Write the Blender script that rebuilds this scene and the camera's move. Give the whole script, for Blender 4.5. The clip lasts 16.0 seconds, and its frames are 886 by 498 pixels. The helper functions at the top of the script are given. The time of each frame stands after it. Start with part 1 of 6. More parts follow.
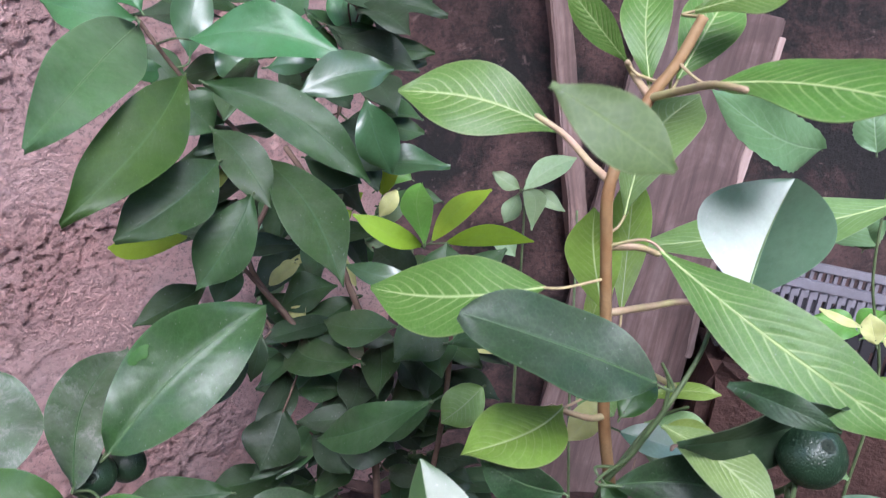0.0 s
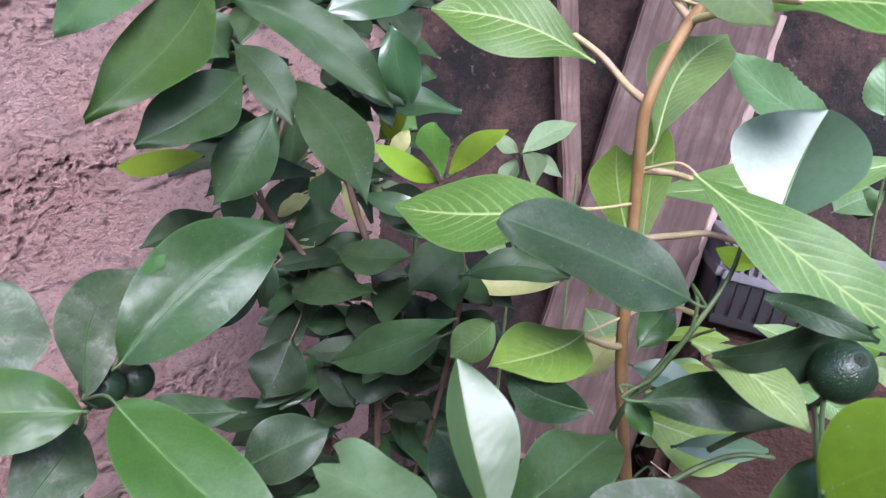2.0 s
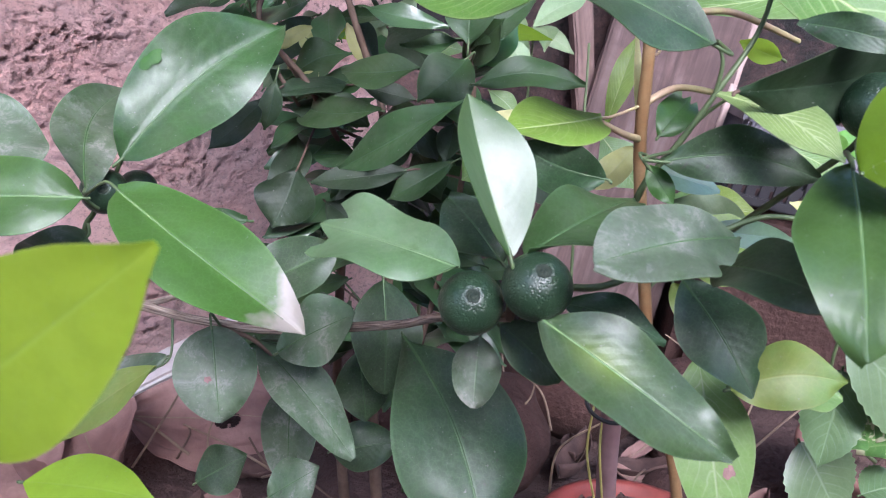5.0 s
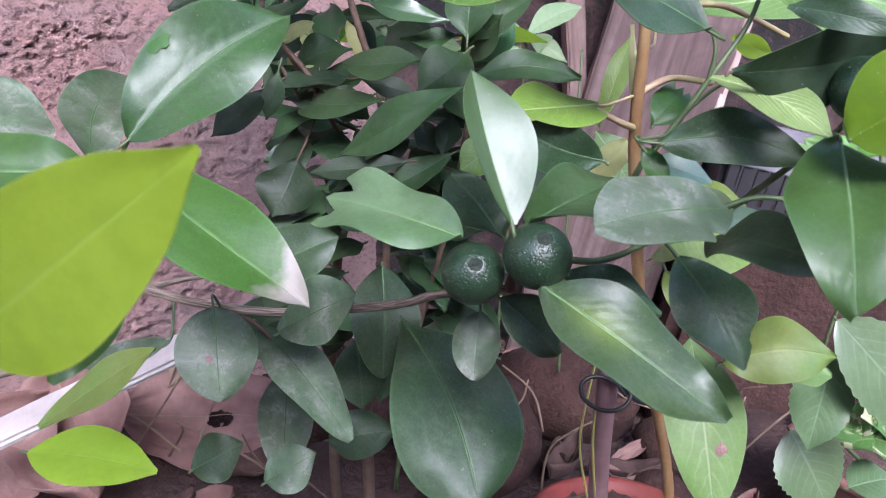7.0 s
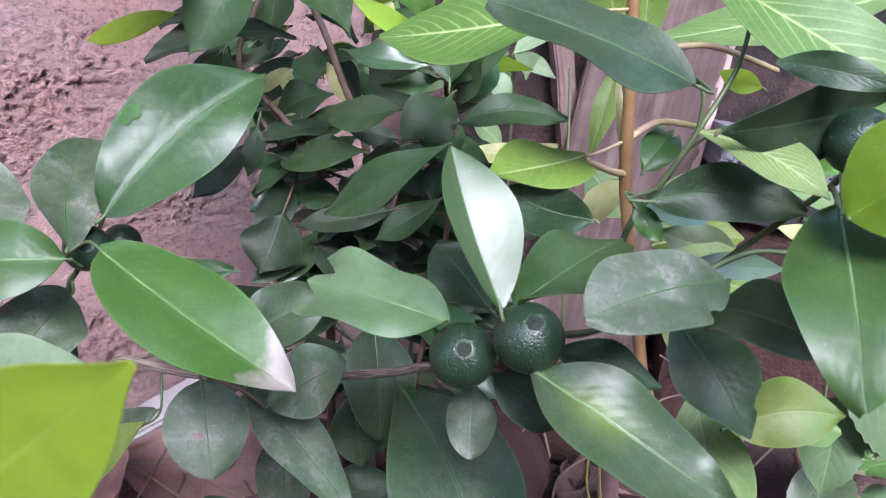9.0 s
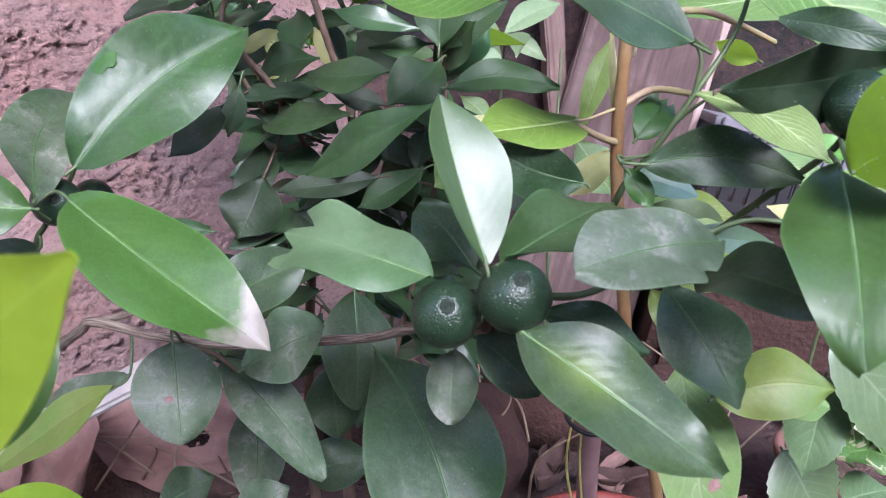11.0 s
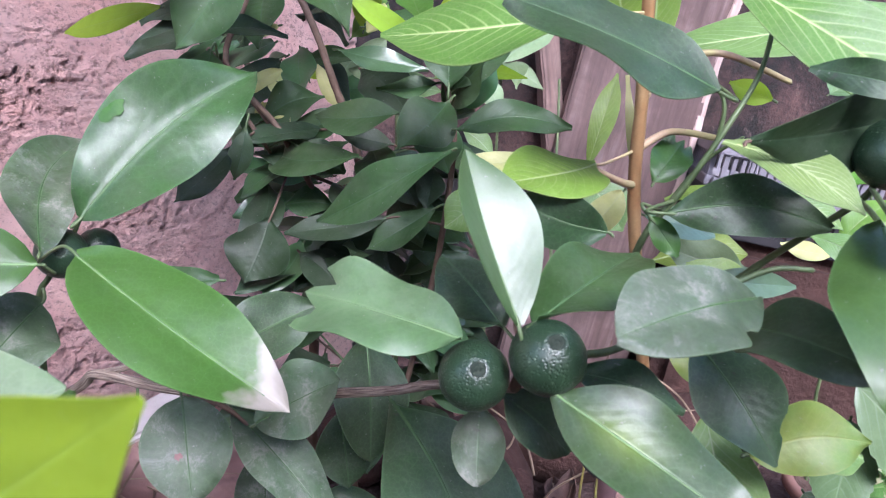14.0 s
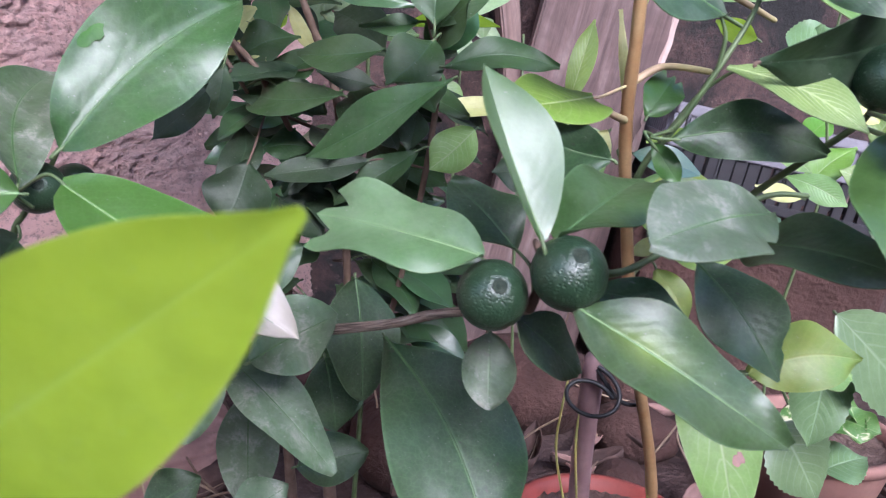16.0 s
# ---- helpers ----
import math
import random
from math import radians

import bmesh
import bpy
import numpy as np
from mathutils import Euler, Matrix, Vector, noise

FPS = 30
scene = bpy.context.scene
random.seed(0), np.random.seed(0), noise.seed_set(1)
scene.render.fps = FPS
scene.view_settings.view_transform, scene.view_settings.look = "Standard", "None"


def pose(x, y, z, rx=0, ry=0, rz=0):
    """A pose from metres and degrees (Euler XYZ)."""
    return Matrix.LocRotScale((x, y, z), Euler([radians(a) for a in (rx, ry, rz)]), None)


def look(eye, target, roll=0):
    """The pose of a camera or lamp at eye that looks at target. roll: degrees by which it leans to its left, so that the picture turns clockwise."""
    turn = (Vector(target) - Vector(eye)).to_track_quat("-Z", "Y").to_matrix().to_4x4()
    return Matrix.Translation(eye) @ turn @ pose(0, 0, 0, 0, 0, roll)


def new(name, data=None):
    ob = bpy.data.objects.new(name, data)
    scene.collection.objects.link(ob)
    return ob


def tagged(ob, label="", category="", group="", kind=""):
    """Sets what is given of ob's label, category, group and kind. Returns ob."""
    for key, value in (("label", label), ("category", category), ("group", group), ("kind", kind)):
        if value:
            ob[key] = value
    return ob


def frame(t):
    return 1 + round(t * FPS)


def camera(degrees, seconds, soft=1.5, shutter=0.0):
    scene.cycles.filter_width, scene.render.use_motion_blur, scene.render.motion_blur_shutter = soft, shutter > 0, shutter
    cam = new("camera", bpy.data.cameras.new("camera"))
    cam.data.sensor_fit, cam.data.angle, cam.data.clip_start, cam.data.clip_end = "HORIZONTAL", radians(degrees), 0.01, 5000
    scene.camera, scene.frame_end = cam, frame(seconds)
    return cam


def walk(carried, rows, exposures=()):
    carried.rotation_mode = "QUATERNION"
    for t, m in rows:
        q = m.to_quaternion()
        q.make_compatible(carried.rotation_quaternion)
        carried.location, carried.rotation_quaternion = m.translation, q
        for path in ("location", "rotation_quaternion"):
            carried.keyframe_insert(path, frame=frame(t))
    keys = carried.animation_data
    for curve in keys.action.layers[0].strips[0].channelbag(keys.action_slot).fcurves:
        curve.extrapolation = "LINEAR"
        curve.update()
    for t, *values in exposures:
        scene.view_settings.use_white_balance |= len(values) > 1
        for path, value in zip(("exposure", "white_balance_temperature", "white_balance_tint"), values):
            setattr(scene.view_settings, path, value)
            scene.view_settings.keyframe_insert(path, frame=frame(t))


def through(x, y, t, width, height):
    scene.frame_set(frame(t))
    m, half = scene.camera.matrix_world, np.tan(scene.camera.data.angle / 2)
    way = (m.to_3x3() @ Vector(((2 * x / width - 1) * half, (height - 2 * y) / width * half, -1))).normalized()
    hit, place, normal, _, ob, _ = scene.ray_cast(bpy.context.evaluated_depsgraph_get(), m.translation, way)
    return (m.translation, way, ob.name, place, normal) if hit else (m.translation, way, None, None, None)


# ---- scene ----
cam = camera(62.8, 16.0, 1.1, 0.25)
cam.data.dof.use_dof, cam.data.dof.focus_distance, cam.data.dof.aperture_fstop = True, 0.55, 24.0
PATH = [
    (0, (0.0452, 0.0238, 0.6532), (0.0245, 1.9910, 0.2934), 1.134),
    (0.5, (0.0459, 0.0293, 0.6271), (0.0125, 1.9908, 0.2379), 2.669),
    (1, (0.0428, 0.0271, 0.6289), (0.0550, 1.9923, 0.2576), 2.576),
    (1.5, (0.0261, 0.0312, 0.6246), (0.0785, 1.9929, 0.2387), 3.002),
    (2, (0.0156, 0.0200, 0.6122), (0.0684, 1.9803, 0.2188), 4.089),
    (2.5, (-0.0238, 0.0118, 0.5679), (-0.0650, 1.9535, 0.0900), 4.173),
    (3, (-0.0382, 0.0221, 0.5590), (-0.0722, 1.9604, 0.0670), 2.797),
    (3.5, (0.0115, 0.0187, 0.5546), (0.0259, 1.9577, 0.0645), 2.457),
    (4, (0.0156, 0.0160, 0.5334), (0.0389, 1.9424, -0.0039), 2.949),
    (4.2, (0.0160, 0.0126, 0.5254), (0.0357, 1.9363, -0.0212), 2.777),
    (6.3, (0.0284, 0.0228, 0.5198), (0.1003, 1.9506, -0.0077), 2.456),
    (6.5, (0.0245, 0.0224, 0.5263), (0.0899, 1.9565, 0.0215), 1.949),
    (7, (0.0157, 0.0018, 0.5036), (0.0750, 1.9380, 0.0060), 3.558),
    (7.5, (0.0269, 0.0096, 0.5129), (0.1101, 1.9444, 0.0133), 2.613),
    (8, (0.0377, 0.0144, 0.5142), (0.1232, 1.9455, 0.0009), 2.201),
    (8.5, (0.0266, 0.0163, 0.5253), (0.0769, 1.9517, 0.0236), 1.265),
    (9, (0.0218, 0.0228, 0.5344), (0.0785, 1.9596, 0.0388), 0.619),
    (9.5, (0.0249, 0.0357, 0.5384), (0.0726, 1.9703, 0.0330), 0.191),
    (10, (0.0210, 0.0292, 0.5254), (0.0882, 1.9615, 0.0139), 1.542),
    (10.2, (0.0225, 0.0295, 0.5165), (0.1111, 1.9608, 0.0041), 2.214),
    (12.3, (0.0174, 0.0334, 0.5160), (0.1372, 1.9614, -0.0020), 2.852),
    (12.5, (0.0138, 0.0326, 0.5157), (0.1542, 1.9665, 0.0252), 3.073),
    (13, (0.0220, 0.0325, 0.5172), (0.1909, 1.9659, 0.0340), 2.762),
    (13.5, (0.0204, 0.0427, 0.5167), (0.1752, 1.9753, 0.0255), 2.496),
    (14, (0.0069, 0.0452, 0.5285), (0.1383, 1.9862, 0.0648), 2.088),
    (14.5, (0.0030, 0.0624, 0.5094), (0.1324, 2.0062, 0.0567), 3.292),
    (15, (-0.0011, 0.0573, 0.4840), (0.1661, 1.9795, -0.0427), 4.143),
    (15.5, (0.0050, 0.0403, 0.4908), (0.2589, 1.9573, -0.0199), 4.412),
    (16, (-0.0220, 0.0464, 0.5058), (0.2683, 1.9530, -0.0238), 2.905),
]
EXPOSURES = [(0.0, 1.67, 5350, 20), (1.5, 1.72, 5350, 21), (2.5, 1.88, 5350, 21), (3.0, 1.86, 5350, 20), (4.0, 2.05, 5350, 21), (8.0, 2.02, 5350, 23), (12.5, 2.06, 5350, 23), (15.0, 2.24, 5350, 23), (16.0, 2.14, 5350, 22)]
walk(cam, [(t, look(eye, target, roll)) for t, eye, target, roll in PATH], EXPOSURES)

# ---------------------------------------------------------------- world, sun, exposure
world = bpy.data.worlds.new("World")
scene.world = world
world.use_nodes = True
wn, wl = world.node_tree.nodes, world.node_tree.links
sky = wn.new("ShaderNodeTexSky")
sky.sky_type = "NISHITA"
sky.sun_disc = False
sky.sun_elevation, sky.sun_rotation = radians(37), radians(169.6)
sky.air_density, sky.dust_density = 1.6, 3.0
wl.new(sky.outputs[0], wn["Background"].inputs[0])
wn["Background"].inputs[1].default_value = 0.15
sun = new("sun", bpy.data.lights.new("sun", "SUN"))
sun.data.energy, sun.data.angle, sun.data.color = 1.5, radians(28), (1.0, 0.97, 0.93)
sun.matrix_world = look((0.35, -1.9, 1.45), (0, 0, 0))


# ---------------------------------------------------------------- materials
def material(name):
    m = bpy.data.materials.new(name)
    m.use_nodes = True
    return m, m.node_tree.nodes, m.node_tree.links, m.node_tree.nodes["Principled BSDF"]


def math_node(n, l, op, a, b=None, clamp=False):
    q = n.new("ShaderNodeMath")
    q.operation, q.use_clamp = op, clamp
    for i, v in enumerate((a, b)):
        if v is None:
            continue
        if isinstance(v, (int, float)):
            q.inputs[i].default_value = v
        else:
            l.new(v, q.inputs[i])
    return q.outputs[0]


def mix_node(n, l, fac, a, b):
    q = n.new("ShaderNodeMix")
    q.data_type = "RGBA"
    for i, v in ((0, fac), (6, a), (7, b)):
        if isinstance(v, (int, float)):
            q.inputs[i].default_value = v
        elif isinstance(v, tuple):
            q.inputs[i].default_value = (*v, 1)
        else:
            l.new(v, q.inputs[i])
    return q.outputs[2]


def noise_node(n, l, vec, scale, detail=4, rough=0.55, distort=0.0):
    q = n.new("ShaderNodeTexNoise")
    q.inputs["Scale"].default_value, q.inputs["Detail"].default_value = scale, detail
    q.inputs["Roughness"].default_value, q.inputs["Distortion"].default_value = rough, distort
    if vec is not None:
        l.new(vec, q.inputs["Vector"])
    return q.outputs[0]


def ramp_node(n, l, fac, stops):
    q = n.new("ShaderNodeValToRGB")
    while len(q.color_ramp.elements) < len(stops):
        q.color_ramp.elements.new(0.5)
    for e, (pos, c) in zip(q.color_ramp.elements, stops):
        e.position = pos
        e.color = (*c, 1) if isinstance(c, tuple) else (c, c, c, 1)
    l.new(fac, q.inputs[0])
    return q.outputs[0]


def bump_node(n, l, height, strength, distance):
    q = n.new("ShaderNodeBump")
    q.inputs["Strength"].default_value, q.inputs["Distance"].default_value = strength, distance
    l.new(height, q.inputs["Height"])
    return q.outputs[0]


def leaf_material(name, base, other, vein, veins=0.25, count=9, slant=0.5, rough=0.33, dust=0.0, through_col=(0.2, 0.42, 0.06), through=0.22, patches=None, tipburn=0.0, spec=0.45, coat=0.05, wax=0.34, quilted=0.25, wobble=2.6, fine=0.13, warm=0.0, blotch=0.0):
    """A leaf: two greens, a pale midrib and side veins along its own length, dust specks, light coming through."""
    m, n, l, p = material(name)
    uv = n.new("ShaderNodeUVMap")
    uv.uv_map = "leaf"
    sep = n.new("ShaderNodeSeparateXYZ")
    l.new(uv.outputs[0], sep.inputs[0])
    u, v = sep.outputs[0], sep.outputs[1]
    across = math_node(n, l, "MULTIPLY", math_node(n, l, "ABSOLUTE", math_node(n, l, "SUBTRACT", v, 0.5)), 2.0)
    pos = n.new("ShaderNodeTexCoord").outputs["Object"]
    info = n.new("ShaderNodeObjectInfo")
    wob = noise_node(n, l, pos, 38, 4, 0.6, 0.8)
    col = mix_node(n, l, ramp_node(n, l, wob, [(0.32, 0.0), (0.68, 1.0)]), base, other)
    hsv = n.new("ShaderNodeHueSaturation")
    l.new(col, hsv.inputs["Color"])
    l.new(math_node(n, l, "ADD", math_node(n, l, "MULTIPLY", info.outputs["Random"], 0.3), 0.85), hsv.inputs["Value"])
    l.new(math_node(n, l, "ADD", math_node(n, l, "MULTIPLY", info.outputs["Random"], 0.03), 0.485), hsv.inputs["Hue"])
    net = n.new("ShaderNodeTexVoronoi")
    net.feature = "DISTANCE_TO_EDGE"
    net.inputs["Scale"].default_value = 330
    l.new(pos, net.inputs["Vector"])
    mesh_veins = math_node(n, l, "MULTIPLY", ramp_node(n, l, net.outputs["Distance"], [(0.0, 1.0), (0.12, 0.0)]), 0.14)
    col = mix_node(n, l, mesh_veins, hsv.outputs[0], vein)
    mottle = math_node(n, l, "MULTIPLY", ramp_node(n, l, noise_node(n, l, pos, 150, 5, 0.7), [(0.42, 0.0), (0.66, 1.0)]), 0.35)
    col = mix_node(n, l, mottle, col, tuple(0.55 * c for c in base))
    # side veins run forward from the midrib
    ph = math_node(n, l, "SUBTRACT", math_node(n, l, "MULTIPLY", u, float(count)), math_node(n, l, "MULTIPLY", math_node(n, l, "POWER", across, 1.25), slant * count * 0.35))
    ph = math_node(n, l, "ADD", ph, math_node(n, l, "MULTIPLY", noise_node(n, l, pos, 32, 3), wobble))
    tri = math_node(n, l, "ABSOLUTE", math_node(n, l, "SUBTRACT", math_node(n, l, "FRACT", ph), 0.5))
    side = ramp_node(n, l, tri, [(0.0, 1.0), (fine, 0.0)])
    fade = ramp_node(n, l, across, [(0.0, 1.0), (0.95, 0.1)])
    side = math_node(n, l, "MULTIPLY", math_node(n, l, "MULTIPLY", side, fade), veins)
    mid = ramp_node(n, l, across, [(0.0, 1.0), (0.02, 0.7), (0.055, 0.0)])
    mid = math_node(n, l, "MULTIPLY", mid, min(1.0, 0.25 + veins))
    col = mix_node(n, l, math_node(n, l, "MAXIMUM", side, mid), col, vein)
    col = mix_node(n, l, ramp_node(n, l, across, [(0.94, 0.0), (1.0, 0.16)]), col, tuple(min(0.6, 1.6 * c + 0.04) for c in vein))
    if patches:
        pf = ramp_node(n, l, noise_node(n, l, pos, 38, 3, 0.6, 1.0), [(0.5, 0.0), (0.54, 1.0)])
        col = mix_node(n, l, pf, col, patches)
    if tipburn:
        edge = math_node(n, l, "ADD", math_node(n, l, "ADD", u, math_node(n, l, "MULTIPLY", math_node(n, l, "SUBTRACT", v, 0.5), 0.1)), math_node(n, l, "MULTIPLY", noise_node(n, l, pos, 60, 3), 0.24))
        col = mix_node(n, l, ramp_node(n, l, edge, [(0.93, 0.0), (1.06, 0.8)]), col, (0.4, 0.34, 0.32))
    if warm:
        bell = math_node(n, l, "SUBTRACT", 1.0, math_node(n, l, "MULTIPLY", math_node(n, l, "ABSOLUTE", math_node(n, l, "SUBTRACT", u, 0.32)), 4.5), True)
        near = math_node(n, l, "SUBTRACT", 1.0, math_node(n, l, "MULTIPLY", across, 1.7), True)
        col = mix_node(n, l, math_node(n, l, "MULTIPLY", math_node(n, l, "MULTIPLY", bell, near), warm), col, (0.2, 0.29, 0.025))
    r = rough
    spots = ramp_node(n, l, noise_node(n, l, pos, 420, 2, 0.6), [(0.695, 0.0), (0.74, 1.0)])
    grime = ramp_node(n, l, noise_node(n, l, pos, 55, 6, 0.7, 0.6), [(0.38, 0.0), (0.7, 1.0)])
    dirt = math_node(n, l, "ADD", math_node(n, l, "MULTIPLY", grime, 0.03 + dust), math_node(n, l, "MULTIPLY", spots, 0.3 + 0.5 * dust), True)
    if blotch:
        smear = ramp_node(n, l, noise_node(n, l, pos, 48, 8, 0.78, 0.5), [(0.5, 0.0), (0.66, 1.0)])
        dirt = math_node(n, l, "MAXIMUM", dirt, math_node(n, l, "MULTIPLY", smear, blotch))
        dots = ramp_node(n, l, noise_node(n, l, pos, 160, 3, 0.6), [(0.68, 0.0), (0.71, 1.0)])
        col = mix_node(n, l, math_node(n, l, "MULTIPLY", dots, 0.7), col, (0.03, 0.03, 0.022))
    col = mix_node(n, l, dirt, col, (0.32, 0.31, 0.28))
    l.new(col, p.inputs["Base Color"])
    l.new(math_node(n, l, "ADD", math_node(n, l, "ADD", math_node(n, l, "MULTIPLY", dirt, 0.4), math_node(n, l, "MULTIPLY", noise_node(n, l, pos, 120, 4, 0.65), 0.16)), r - 0.01, True), p.inputs["Roughness"])
    p.inputs["Specular IOR Level"].default_value = spec
    p.inputs["Coat Weight"].default_value = coat
    p.inputs["Coat Roughness"].default_value = wax
    quilt = math_node(n, l, "MULTIPLY", math_node(n, l, "MULTIPLY", math_node(n, l, "MULTIPLY", tri, fade), quilted), ramp_node(n, l, noise_node(n, l, pos, 45, 2), [(0.35, 0.1), (0.65, 1.0)]))
    h = math_node(n, l, "SUBTRACT", math_node(n, l, "ADD", math_node(n, l, "MULTIPLY", noise_node(n, l, pos, 260, 4, 0.65), 0.3), math_node(n, l, "MULTIPLY", quilt, 1.8)), mid)
    h = math_node(n, l, "ADD", h, math_node(n, l, "ADD", math_node(n, l, "MULTIPLY", noise_node(n, l, pos, 70, 2, 0.5), 1.5), math_node(n, l, "MULTIPLY", noise_node(n, l, pos, 30, 2), 3.0)))
    l.new(bump_node(n, l, h, 0.42, 0.0013), p.inputs["Normal"])
    tr = n.new("ShaderNodeBsdfTranslucent")
    tc = mix_node(n, l, math_node(n, l, "MAXIMUM", side, mid), through_col, vein)
    l.new(tc, tr.inputs["Color"])
    mx = n.new("ShaderNodeMixShader")
    mx.inputs[0].default_value = through
    l.new(p.outputs[0], mx.inputs[1])
    l.new(tr.outputs[0], mx.inputs[2])
    l.new(mx.outputs[0], n["Material Output"].inputs["Surface"])
    return m


